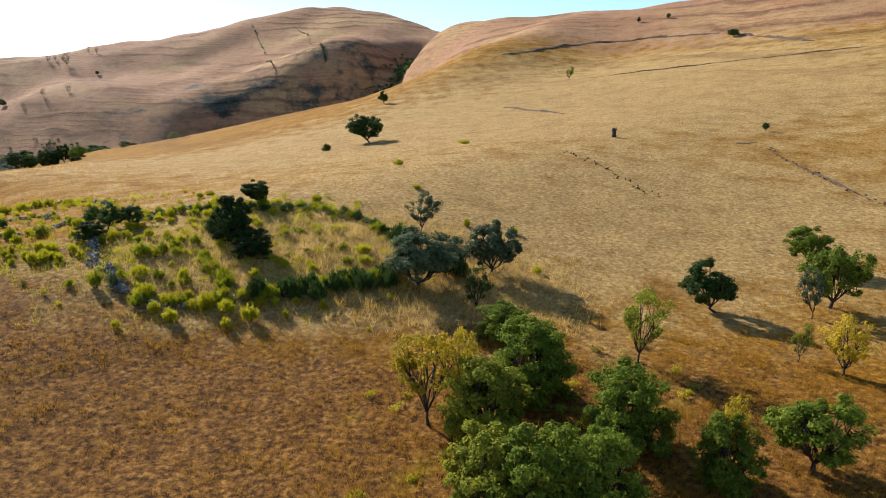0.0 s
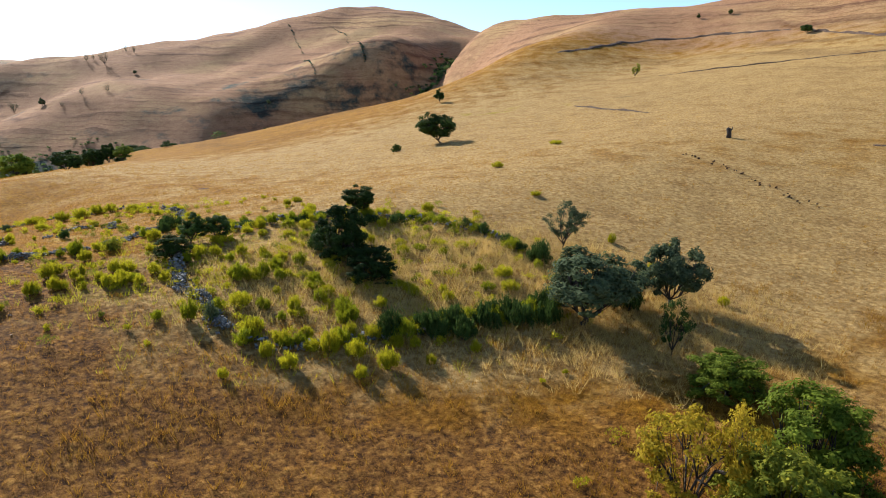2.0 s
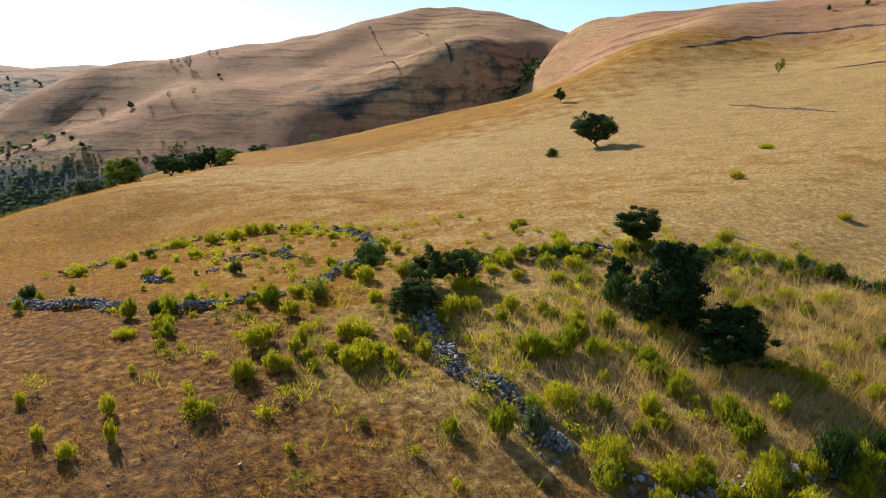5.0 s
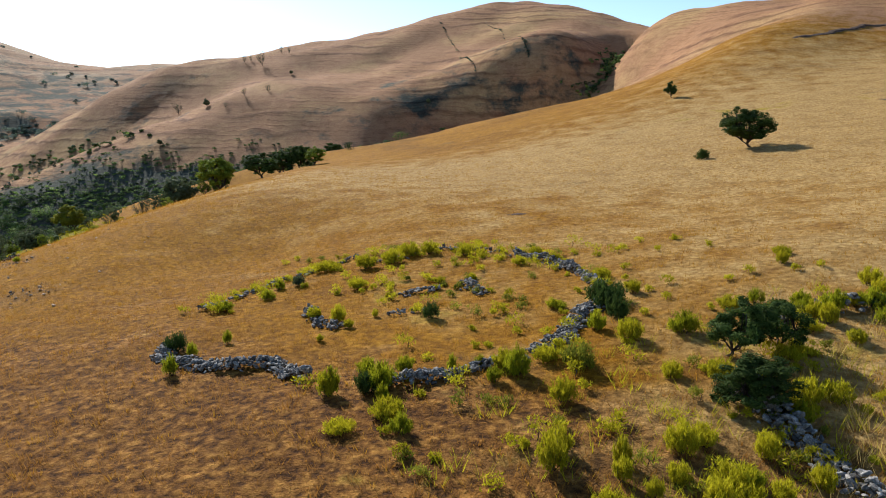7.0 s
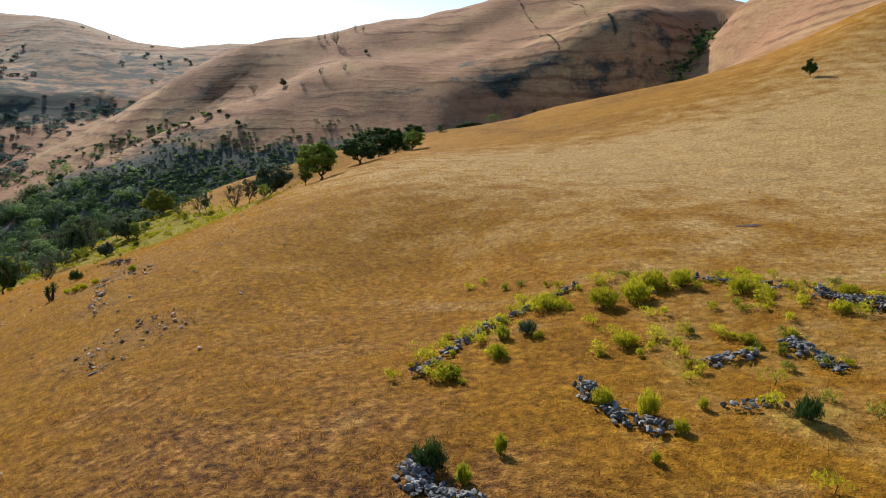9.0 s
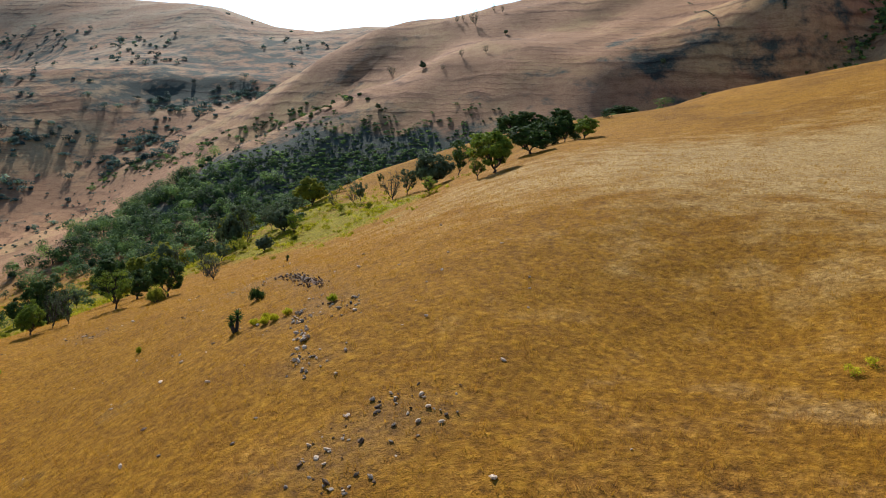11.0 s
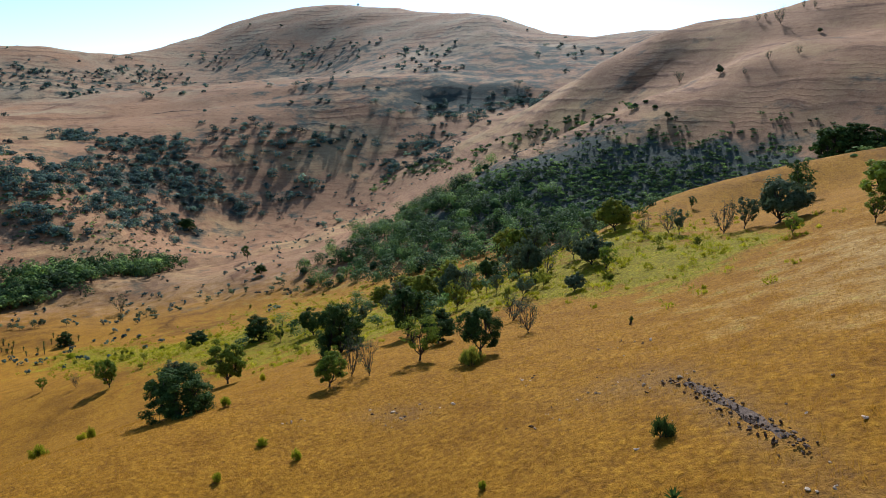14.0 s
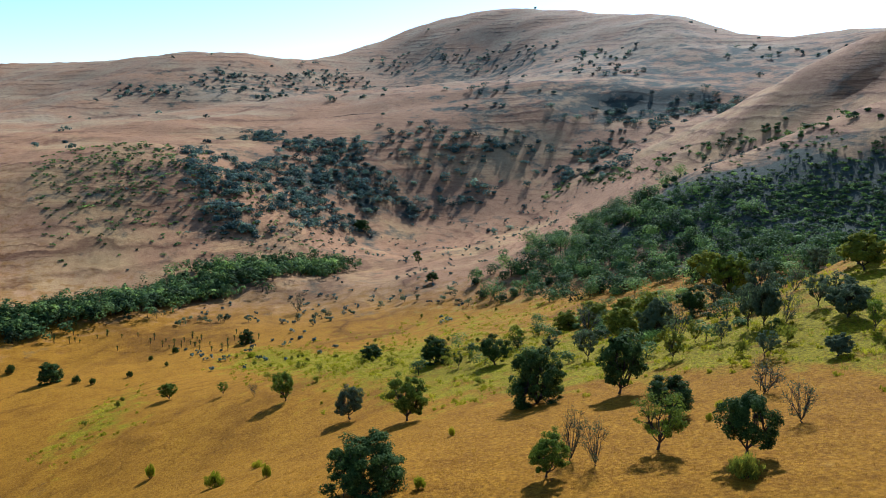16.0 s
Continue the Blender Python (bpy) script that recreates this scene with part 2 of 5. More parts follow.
VALLEY_FORMS = [
    (196, 396, 55.0, 198, 148, -13),
    (365, 128, 35.8, 210, 326, 40),
    (55, 283, -11.7, 51, 111, 58),
    (-272, 402, 46.1, 54, 85, -32),
    (-235, 356, -15.6, 36, 109, 41),
    (-40, 444, -20.9, 24, 72, -7),
    (-422, 144, -38.0, 165, 243, -23),
    (-307, 9, -26.1, 128, 141, -32),
    (199, -41, -13.9, 92, 187, -145),
    (-165, 238, -7.3, 30, 101, -197),
    (-73, 405, -60.5, 53, 34, 31),
    (-76, 448, 19.2, 136, 65, 37),
    (19, 297, 11.2, 18, 43, -28),
    (-425, 336, -28.8, 139, 189, 38),
]
FAR_FORMS = [
    (-73, 755, 92.3, 111, 172, 14),
    (-291, 597, 60.1, 142, 78, 30),
    (236, 672, -28.4, 191, 256, 37),
    (-1345, 371, 48.5, 132, 152, 12),
    (-832, 795, 38.9, 132, 262, 36),
    (-1304, 991, 151.1, 468, 180, 0),
    (-364, 1073, 98.4, 214, 241, 37),
    (-1687, 310, 92.1, 240, 653, -21),
    (-543, 325, -41.6, 64, 152, 181),
    (-571, 172, 37.9, 60, 74, -26),
    (-890, 480, 22.9, 160, 72, 33),
    (-362, 524, 18.5, 52, 46, 40),
]


def land(x, y):
    """The ground's height at x, y (arrays or numbers)."""
    x, y = np.asarray(x, float), np.asarray(y, float)
    z = BASE[0] + BASE[1] * 350 * np.tanh(x / 350) + BASE[2] * 350 * np.tanh(y / 350)
    for cx, cy, up, a, b, turn in NEAR_FORMS + VALLEY_FORMS + FAR_FORMS:
        c, s = math.cos(radians(turn)), math.sin(radians(turn))
        dx, dy = x - cx, y - cy
        z = z + up * np.exp(-0.5 * (((c * dx + s * dy) / a) ** 2 + ((c * dy - s * dx) / b) ** 2))
    return z


def blob(x, y, cx, cy, a, b, turn=0.0):
    c, s = math.cos(radians(turn)), math.sin(radians(turn))
    dx, dy = x - cx, y - cy
    return np.exp(-0.5 * (((c * dx + s * dy) / a) ** 2 + ((c * dy - s * dx) / b) ** 2))


def ripple(x, y):
    """Small unevenness of the slope."""
    x, y = np.asarray(x, float), np.asarray(y, float)
    return 0.10 * np.sin(x * 0.61 + 1.3 * np.sin(y * 0.23)) * np.sin(y * 0.53 + np.sin(x * 0.31)) + 0.05 * np.sin(x * 1.7 + y * 0.9) * np.sin(y * 1.9 - x * 0.6)


NOTCH = ((-22, 545), (-30, 505), (-36, 480), (-48, 455), (-60, 435))


def ravine(x, y):
    """The steep notch cut into the far hill."""
    best = np.full(np.shape(x), 1e9)
    for (ax, ay), (bx, by) in zip(NOTCH[:-1], NOTCH[1:]):
        s = np.clip(((x - ax) * (bx - ax) + (y - ay) * (by - ay)) / ((bx - ax) ** 2 + (by - ay) ** 2), 0, 1)
        best = np.minimum(best, np.hypot(x - ax - s * (bx - ax), y - ay - s * (by - ay)))
    return 18 * blob(x, y, -25, 450, 40, 40) - 19 * np.exp(-0.5 * (best / 11) ** 2)


# broken edges of the far slopes, each running with the higher ground on its left: (plan points, rise, width of the face, width behind)
LIPS = [
    (((-73, 446), (-71, 462), (-62, 482), (-50, 508)), 5.0, 22.0, 24.0),
    (((-648, 578), (-624, 604), (-596, 638), (-566, 656), (-522, 668)), 5.5, 34.0, 45.0),
    (((-890, 150), (-842, 230), (-846, 326), (-803, 420), (-775, 490), (-714, 560), (-674, 608)), 6.0, 120.0, 28.0),
]


def lips(x, y):
    """Ground raised behind broken edges: a steep face, a sharp lip, a slow fall behind it."""
    total = np.zeros(np.shape(x))
    for line, up, face, back in LIPS:
        best, side, share = np.full(np.shape(x), 1e9), np.zeros(np.shape(x)), np.zeros(np.shape(x))
        n = len(line) - 1
        for i in range(n):
            (ax, ay), (bx, by) = line[i], line[i + 1]
            s = np.clip(((x - ax) * (bx - ax) + (y - ay) * (by - ay)) / ((bx - ax) ** 2 + (by - ay) ** 2), 0, 1)
            px, py = x - ax - s * (bx - ax), y - ay - s * (by - ay)
            d = np.hypot(px, py)
            near = d < best
            best = np.where(near, d, best)
            side = np.where(near, np.sign((bx - ax) * py - (by - ay) * px), side)
            share = np.where(near, (i + s) / n, share)
        ends = np.clip(np.minimum(share, 1 - share) * 5, 0, 1)
        rise = np.where(side >= 0, np.exp(-best / back), 0.5 + 0.5 * np.cos(math.pi * np.clip(best / face, 0, 1)))
        total = total + up * rise * ends * ends * (3 - 2 * ends)
    return total


def relief(x, y):
    """Gullies and swells of the far hill sides."""
    x, y = np.asarray(x, float), np.asarray(y, float)
    d = np.hypot(x + 45, y - 45)
    far = np.clip((d - 170) / 250, 0, 1)
    wide = np.clip((d - 650) / 400, 0, 1) * 6.0 * (1 - 2 * np.abs(np.sin(x * 0.011 + y * 0.006 + 1.1 * np.sin(y * 0.008)))) * np.sin(y * 0.006 - x * 0.003)
    return wide + far * (2.2 * np.sin(x * 0.043 + 1.7 * np.sin(y * 0.017)) * np.sin(y * 0.036 + 1.2 * np.sin(x * 0.021)) + 1.1 * np.sin(x * 0.11 + y * 0.05 + np.sin(y * 0.06)) * np.sin(y * 0.09 - x * 0.03))


def ground_at(x, y):
    return land(x, y) + ripple(x, y) + relief(x, y) + ravine(np.asarray(x, float), np.asarray(y, float)) + lips(np.asarray(x, float), np.asarray(y, float))


def build_ground():
    n, reach = 470, 4600.0
    u = np.linspace(-1, 1, n)
    k = math.asinh(reach / 62)
    gx, gy = np.meshgrid(-55 + 62 * np.sinh(u * k), 85 + 62 * np.sinh(u * k))
    gz = ground_at(gx, gy)
    i = np.arange(n * n).reshape(n, n)
    faces = np.stack([i[:-1, :-1], i[:-1, 1:], i[1:, 1:], i[1:, :-1]], -1).reshape(-1, 4)
    me = bpy.data.meshes.new("ground")
    me.vertices.add(n * n)
    me.vertices.foreach_set("co", np.stack([gx, gy, gz], -1).ravel())
    me.loops.add(faces.size)
    me.loops.foreach_set("vertex_index", faces.ravel())
    me.polygons.add(len(faces))
    me.polygons.foreach_set("loop_start", np.arange(0, faces.size, 4))
    me.polygons.foreach_set("use_smooth", np.ones(len(faces), bool))
    me.update()
    x, y = gx.ravel(), gy.ravel()
    d = np.hypot(x + 45, y - 45)
    cover = {
        "green": GREEN(x, y),
        "rust": RUST(x, y),
        "straw": STRAW(x, y),
        "pink": PINK(x, y, d),
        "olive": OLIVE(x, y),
        # distance haze, mixed into the ground colour
        "haze_khaki": 0.50 * np.clip((d - 520) / 500, 0, 1),
        "bands": np.clip((d - 120) / 150, 0, 1),
        "soil": SOIL(x, y),
    }
    for name, v in cover.items():
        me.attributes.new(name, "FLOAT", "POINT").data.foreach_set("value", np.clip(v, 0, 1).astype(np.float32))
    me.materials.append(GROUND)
    return tagged(new("ground", me), "dry winter grass slopes falling into a wooded valley", "ground", "", "structure")


RING_GREEN = 0.27


def GREEN(x, y):
    return (0.25 * blob(x, y, -21, 62, 17, 11, 12) + 0.10 * blob(x, y, -36, 60, 7, 9) + 0.24 * blob(x, y, -45, 85, 12, 2.2, -10)
            + 0.45 * blob(x, y, -135, 165, 9, 45, 40) + 0.50 * blob(x, y, -212, 158, 50, 26, 20) + 0.4 * blob(x, y, -290, 200, 50, 40) + 0.42 * blob(x, y, -178, 150, 26, 18, 20) + 0.45 * blob(x, y, -262, 143, 30, 9)
            + 0.3 * blob(x, y, -10, 190, 25, 8) + 0.55 * blob(x, y, -272, 86, 26, 8, -20) + 0.5 * blob(x, y, -310, 138, 22, 10) + 0.25 * blob(x, y, 6, 36, 10, 9) + RING_GREEN * blob(x, y, -44, 76, 6, 4.5, 0)
            + 0.40 * blob(x, y, -146, 151, 16, 9, 25) + 0.35 * blob(x, y, -128, 160, 12, 6, 40))


def RUST(x, y):
    return 0.9 * blob(x, y, -10, 31, 28, 12) + 0.85 * blob(x, y, -42, 52, 13, 7) + 0.35 * blob(x, y, -58, 82, 8, 8) + 0.5 * blob(x, y, -57, 62, 10, 7) + 0.6 * blob(x, y, -33, 50, 9, 6) + 0.3 * blob(x, y, -75, 72, 12, 10) + 0.2 * blob(x, y, 30, 50, 30, 20)


def STRAW(x, y):
    return 0.60 * blob(x, y, 30, 150, 80, 50) + 0.45 * blob(x, y, 5, 78, 45, 16) + 0.65 * blob(x, y, -12, 59, 15, 8, 12) + 0.3 * blob(x, y, 22, 56, 24, 18) + 0.15 * blob(x, y, -14, 49, 10, 3, 18) + 0.5 * blob(x, y, -56, 142, 50, 26) + 0.6 * blob(x, y, 60, 240, 70, 60) + 0.9 * blob(x, y, -830, 170, 25, 90, -10)


def PINK(x, y, d):
    return np.clip((d - 230) / 80, 0, 1) * (1 - blob(x, y, -300, 130, 75, 62, 25) ** 0.5) * 0.95 * (1 - 0.35 * blob(x, y, -640, 60, 160, 30)) + 0.25 * blob(x, y, 120, 250, 60, 30)


# scrub cover, laid also where far slopes lie in haze and shade
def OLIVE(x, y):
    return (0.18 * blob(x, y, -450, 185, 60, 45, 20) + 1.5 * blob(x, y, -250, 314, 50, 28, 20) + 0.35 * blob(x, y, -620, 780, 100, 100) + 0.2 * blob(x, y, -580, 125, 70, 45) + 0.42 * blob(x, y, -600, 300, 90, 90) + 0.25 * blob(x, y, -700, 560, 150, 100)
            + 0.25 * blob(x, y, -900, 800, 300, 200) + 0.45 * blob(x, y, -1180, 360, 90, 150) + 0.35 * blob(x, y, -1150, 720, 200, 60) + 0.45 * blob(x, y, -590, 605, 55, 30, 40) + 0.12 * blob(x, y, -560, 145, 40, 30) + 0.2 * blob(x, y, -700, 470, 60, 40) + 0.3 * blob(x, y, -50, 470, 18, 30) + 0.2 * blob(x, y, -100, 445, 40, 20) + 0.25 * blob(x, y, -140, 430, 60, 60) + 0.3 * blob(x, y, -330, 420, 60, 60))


def SOIL(x, y):
    return 0.30 * blob(x, y, -400, 200, 40, 40) + 0.55 * blob(x, y, -94, 99.8, 6.0, 0.7, -43) + 0.35 * (blob(x, y, -73, 78.5, 1.6, 1.2) + blob(x, y, -74.5, 75.4, 1.5, 1.5) + blob(x, y, -81, 83, 1.0, 1.0) + blob(x, y, -86, 90.5, 2.2, 1.6) + blob(x, y, -102, 104, 2.2, 2.2) + blob(x, y, -36, 47, 2, 2) + blob(x, y, -119, 99.6, 2.2, 1.2))


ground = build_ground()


# ---- builders ----
def part(name, mesh, parent, label=""):
    ob = new(name, mesh)
    ob.parent = parent
    return tagged(ob, label) if label else ob


def mesh_of(name, verts, faces, material, smooth=False):
    me = bpy.data.meshes.new(name)
    me.from_pydata([tuple(v) for v in verts], [], [tuple(f) for f in faces])
    me.materials.append(material)
    if smooth:
        me.polygons.foreach_set("use_smooth", np.ones(len(me.polygons), bool))
    me.update()
    return me


def cards_mesh(name, verts, corners, material, tone=None):
    """A mesh of many small separate faces: verts (n * corners, 3). tone: how light each face's plant is, about 0."""
    n = len(verts) // corners
    me = bpy.data.meshes.new(name)
    me.vertices.add(len(verts))
    me.vertices.foreach_set("co", np.asarray(verts, np.float32).ravel())
    me.loops.add(n * corners)
    me.loops.foreach_set("vertex_index", np.arange(n * corners))
    me.polygons.add(n)
    me.polygons.foreach_set("loop_start", np.arange(0, n * corners, corners))
    if tone is not None:
        me.attributes.new("tone", "FLOAT", "FACE").data.foreach_set("value", np.asarray(tone, np.float32))
    me.materials.append(material)
    me.update()
    return me


def unit(v):
    return v / np.maximum(np.linalg.norm(v, axis=-1, keepdims=True), 1e-9)


def leaves(rng, centres, size, up=0.5, long=1.5, rise=0.0, out=None):
    """Small pointed leaf sprays, one three-cornered face each, about the given centres."""
    n = len(centres)
    normal = unit(rng.normal(size=(n, 3)) * (1.0 if out is None else 0.42) + (0, 0, up) + (0 if out is None else out))
    along = unit(np.cross(normal, rng.normal(size=(n, 3))))
    along = unit(along * (1 - rise) + np.array([0, 0, rise]))
    side = unit(np.cross(normal, along))
    s = size * rng.uniform(0.55, 1.35, (n, 1))
    v = np.stack([centres - along * s * long * 0.45 - side * s * 0.5, centres - along * s * long * 0.45 + side * s * 0.5, centres + along * s * long * 0.75], 1)
    return v.reshape(-1, 3)


def tube(points, radii, sides=6):
    """Verts and faces of a tapered, closed branch along points."""
    points = [Vector(p) for p in points]
    vs, fs = [], []
    for i, p in enumerate(points):
        way = (points[min(i + 1, len(points) - 1)] - points[max(i - 1, 0)]).normalized()
        a = way.orthogonal().normalized()
        b = way.cross(a)
        for k in range(sides):
            g = 2 * math.pi * k / sides
            vs.append(p + (a * math.cos(g) + b * math.sin(g)) * radii[i])
    for i in range(len(points) - 1):
        for k in range(sides):
            q, r = i * sides + k, i * sides + (k + 1) % sides
            fs.append((q, r, r + sides, q + sides))
    fs.append(tuple(range(sides - 1, -1, -1)))
    fs.append(tuple(range(len(vs) - sides, len(vs))))
    return vs, fs


# shape: share of the height that is clear stem, crown's flatness, clumps, leaves to a clump, limbs, leaf size, clump radius
SHAPES = {
    "round": (0.25, 0.85, 92, 52, 6, 0.165, 0.155),
    "umbrella": (0.34, 0.55, 110, 52, 6, 0.165, 0.16),
    "dense": (0.00, 1.00, 140, 56, 6, 0.165, 0.18),
    "open": (0.30, 0.75, 48, 36, 7, 0.14, 0.15),
    "dome": (0.24, 0.80, 120, 52, 6, 0.165, 0.155),
    "bare": (0.16, 0.80, 34, 14, 8, 0.10, 0.20),
}


def tree_meshes(shape, leaf, seed, fine):
    """Trunk and crown of a tree 4 m high and 4 m wide."""
    rng = np.random.default_rng(seed)
    stem, flat, clumps, count, limbs, size, spread = SHAPES[shape]
    H, R = 4.0, 2.0
    if fine:
        count, size = int(count * (2.2 if shape == "dense" else 1.9)), size * (0.60 if shape == "dense" else 0.64)
    else:
        count, size = int(count * 0.9), size * 1.05
    vs, fs = [], []

    def add(points, radii, sides=6):
        v, f = tube(points, radii, sides)
        k = len(vs)
        vs.extend(v)
        fs.extend(tuple(i + k for i in q) for q in f)

    lean = rng.normal(0, 0.16, 2)
    fork = np.array([lean[0], lean[1], H * max(stem, 0.12) * 0.8])
    mid = fork * 0.5 + np.r_[rng.normal(0, 0.08, 2), 0]
    add([(0, 0, -0.35), (0, 0, 0.0), mid, fork], [0.17, 0.13, 0.10, 0.085], 8)
    centre = np.array([lean[0] * 1.5, lean[1] * 1.5, H * (stem + 1) / 2])
    half = H * (1 - stem) / 2
    # clump centres: an uneven shell with gaps
    cs = []
    lobes = unit(rng.normal(size=(8, 3)) * (1, 1, 0.8))
    while len(cs) < clumps:
        d = unit(rng.normal(size=3))
        if d[2] < -0.7 and shape != "dense":
            continue
        bulge = 0.58 + 0.46 * max(0, float(np.max(lobes @ d)) - 0.7) / 0.3
        r = bulge * rng.uniform(0.45, 1.0) ** 0.5
        q = centre + d * np.array([R, R, half]) * r * 0.84
        if shape == "dense":
            t = rng.uniform(0, 2 * math.pi)
            level = rng.uniform(0.06, 0.95)
            w = R * bulge * math.sqrt(max(0.05, 1 - max(0.0, level - 0.35) ** 2 / 0.42)) * rng.uniform(0.25, 1) ** 0.5
            q = np.array([math.cos(t) * w, math.sin(t) * w, H * level * (0.8 + 0.25 * bulge)])
        if shape == "umbrella":
            q[2] = H * (0.56 + 0.36 * (1 - (np.hypot(q[0] - centre[0], q[1] - centre[1]) / R) ** 2)) + rng.normal(0, 0.40)
        if q[2] > 0.10 * H or shape == "dense":
            cs.append(np.maximum(q, (-9, -9, 0.10)))
    cs = np.array(cs)
    # limbs to groups of clumps, twigs to each clump
    ang = np.arctan2(cs[:, 1] - centre[1], cs[:, 0] - centre[0]) + rng.uniform(0, 6)
    group = ((ang % (2 * math.pi)) / (2 * math.pi) * limbs).astype(int) % limbs
    for g in range(limbs):
        mine = cs[group == g]
        if not len(mine):
            continue
        goal = mine.mean(0) * 0.8 + fork * 0.2
        elbow = fork + (goal - fork) * 0.5 + rng.normal(0, 0.16, 3) + (0, 0, -0.08)
        add([fork - (0, 0, 0.12), elbow, goal], [0.075, 0.055, 0.035], 5)
        for c in mine:
            a = goal if rng.random() < 0.6 else elbow
            m = a + (c - a) * 0.5 + rng.normal(0, 0.12, 3)
            add([a, m, c] if shape == "bare" else [a, c], [0.030, 0.020, 0.008] if shape == "bare" else [0.028, 0.008], 3)
            if shape == "bare":
                for _ in range(3):
                    e = c + rng.normal(0, 0.30, 3) + (0, 0, 0.12)
                    add([m + (c - m) * rng.uniform(0.2, 0.9), (m + e) * 0.5 + rng.normal(0, 0.07, 3), e], [0.014, 0.010, 0.004], 3)
    pts, outs = [], []
    for c in cs:
        k = int(count * rng.uniform(0.6, 1.4))
        d = unit(rng.normal(size=(k, 3))) * rng.uniform(0.2, 1.0, (k, 1)) ** 0.6
        pts.append(c + d * np.array([1.0, 1.0, 0.74 if shape == "dense" else 0.56]) * spread * 2.0 * rng.uniform(0.75, 1.25))
        outs.append(d + 0.5 * unit(c - centre))
    pts, outs = np.concatenate(pts), np.concatenate(outs)
    outs, pts = outs[pts[:, 2] > 0.03], pts[pts[:, 2] > 0.03]
    grow = np.array([R / np.percentile(np.abs(pts[:, 0]), 99.6), R / np.percentile(np.abs(pts[:, 1]), 99.6)])
    # the crown fills the height from the clear stem to the top
    low, top = np.percentile(pts[:, 2], 1.5), np.percentile(pts[:, 2], 99.6)
    foot = max(stem, 0.02) * H

    def girth(z):
        u = np.clip((z - foot) / (H - foot), 0, 1) if shape != "dense" else 1.0
        if shape in ("round", "dome"):
            return (0.76 + 0.24 * np.clip(u / 0.25, 0, 1)) * np.sqrt(1 - 0.35 * u * u)
        return 1 if shape == "dense" else 0.50 + 0.50 * np.clip(u / 0.55, 0, 1) ** 0.8

    def level(z):
        return np.where(z < low, np.where(z < 0, z, z * foot / low), foot + (z - low) / (top - low) * (H - foot))

    z = level(pts[:, 2])
    pts = np.stack([pts[:, 0] * grow[0] * girth(z), pts[:, 1] * grow[1] * girth(z), z], 1)
    vs = [(v[0] * grow[0] * float(girth(level(v[2]))), v[1] * grow[1] * float(girth(level(v[2]))), float(level(v[2]))) for v in vs]
    return mesh_of("trunk", vs, fs, BARK, True), cards_mesh("crown", leaves(rng, pts, size, 0.3, 1.5, 0.0, outs), 3, LEAF[leaf])


MODELS = {}


def put_model(key, make, x, y, wide, high, turn, sink=0.0):
    """Place the model made by make() at first call, and copies of it afterwards. wide, high: its scale."""
    m = pose(x, y, float(ground_at(x, y)) - sink, 0, 0, turn)
    size = Vector((wide, wide, high))
    if key not in MODELS:
        ob = make()
        ob.matrix_basis = m @ Matrix.Diagonal((*size, 1))
        MODELS[key] = (ob, size)
        return ob
    ob, was = MODELS[key]
    return copy_thing(ob, m @ Matrix.Diagonal((size.x / was.x, size.y / was.y, size.z / was.z, 1)))


WORDS = {"green": "green-leaved", "dark": "dark green", "deep": "deep dark green", "yellow": "yellow-leaved", "mixed": "yellow-green", "grey": "grey-green"}
FORMS = {"round": "rounded tree", "dome": "dome-crowned tree", "umbrella": "flat-topped tree", "dense": "dense bushy tree", "open": "slender open tree", "bare": "nearly bare winter tree"}
tree_count = [0]


def tree(shape, leaf, x, y, high, wide, where="on the dry grass slope", group="", fine=False):
    tree_count[0] += 1
    k = tree_count[0]
    variant = k % (3 if shape in ("round", "open", "bare") else 2)
    name = "tree"

    def make():
        ob = new(name)
        t, c = tree_meshes(shape, leaf, hash_seed(shape, leaf, variant), fine)
        part("trunk", t, ob)
        part("crown", c, ob)
        return ob

    ob = put_model((shape, leaf, variant, fine), make, x, y, wide / 4.2, high / 4.1, (k * 137) % 360)
    text = f"{WORDS[leaf]} {FORMS[shape]} {where}" if shape != "bare" else f"{FORMS[shape]} {where}"
    return tagged(ob, text, "tree", group)


def hash_seed(*words):
    return sum((i + 1) * ord(c) for i, c in enumerate("".join(str(w) for w in words))) % 9973


def bush_mesh(leaf, seed, upright=True):
    """A bush 1 m wide and high: many upright leafy shoots from one base, uneven on top."""
    rng = np.random.default_rng(seed)
    shoots, cards = 38, []
    stems_v, stems_f = [], []
    for i in range(shoots):
        a, r = rng.uniform(0, 2 * math.pi), 0.47 * rng.uniform(0, 1) ** 0.6
        tip = np.array([math.cos(a) * r, math.sin(a) * r, rng.uniform(0.62, 1.12) * math.sqrt(1 - 3.2 * r * r)])
        foot = np.array([tip[0] * 0.5, tip[1] * 0.5, -0.08])
        n = 44
        s = rng.uniform(0.25, 1.0, (n, 1)) ** 0.65
        cards.append(foot + (tip - foot) * s + rng.normal(0, 0.05, (n, 3)))
        if i % 3 == 0:
            base = np.array([0, 0, -0.12])
            v, f = tube([base, foot + (tip - foot) * 0.4, tip], [0.02, 0.011, 0.004], 3)
            k = len(stems_v)
            stems_v.extend(v)
            stems_f.extend(tuple(j + k for j in q) for q in f)
    pts = np.concatenate(cards)
    pts = pts[pts[:, 2] > 0.0]
    return mesh_of("stem", stems_v, stems_f, BARK), cards_mesh("foliage", leaves(rng, pts, 0.030, 0.0, 4.8, 0.70), 3, LEAF[leaf])


BUSH_WORDS = {"lime": "yellow-green leafy bush growing", "herb": "bright green leafy bush growing", "dark": "dark green leafy shrub standing", "grey": "grey-green leafy shrub standing", "mixed": "olive straw-coloured shrub standing"}
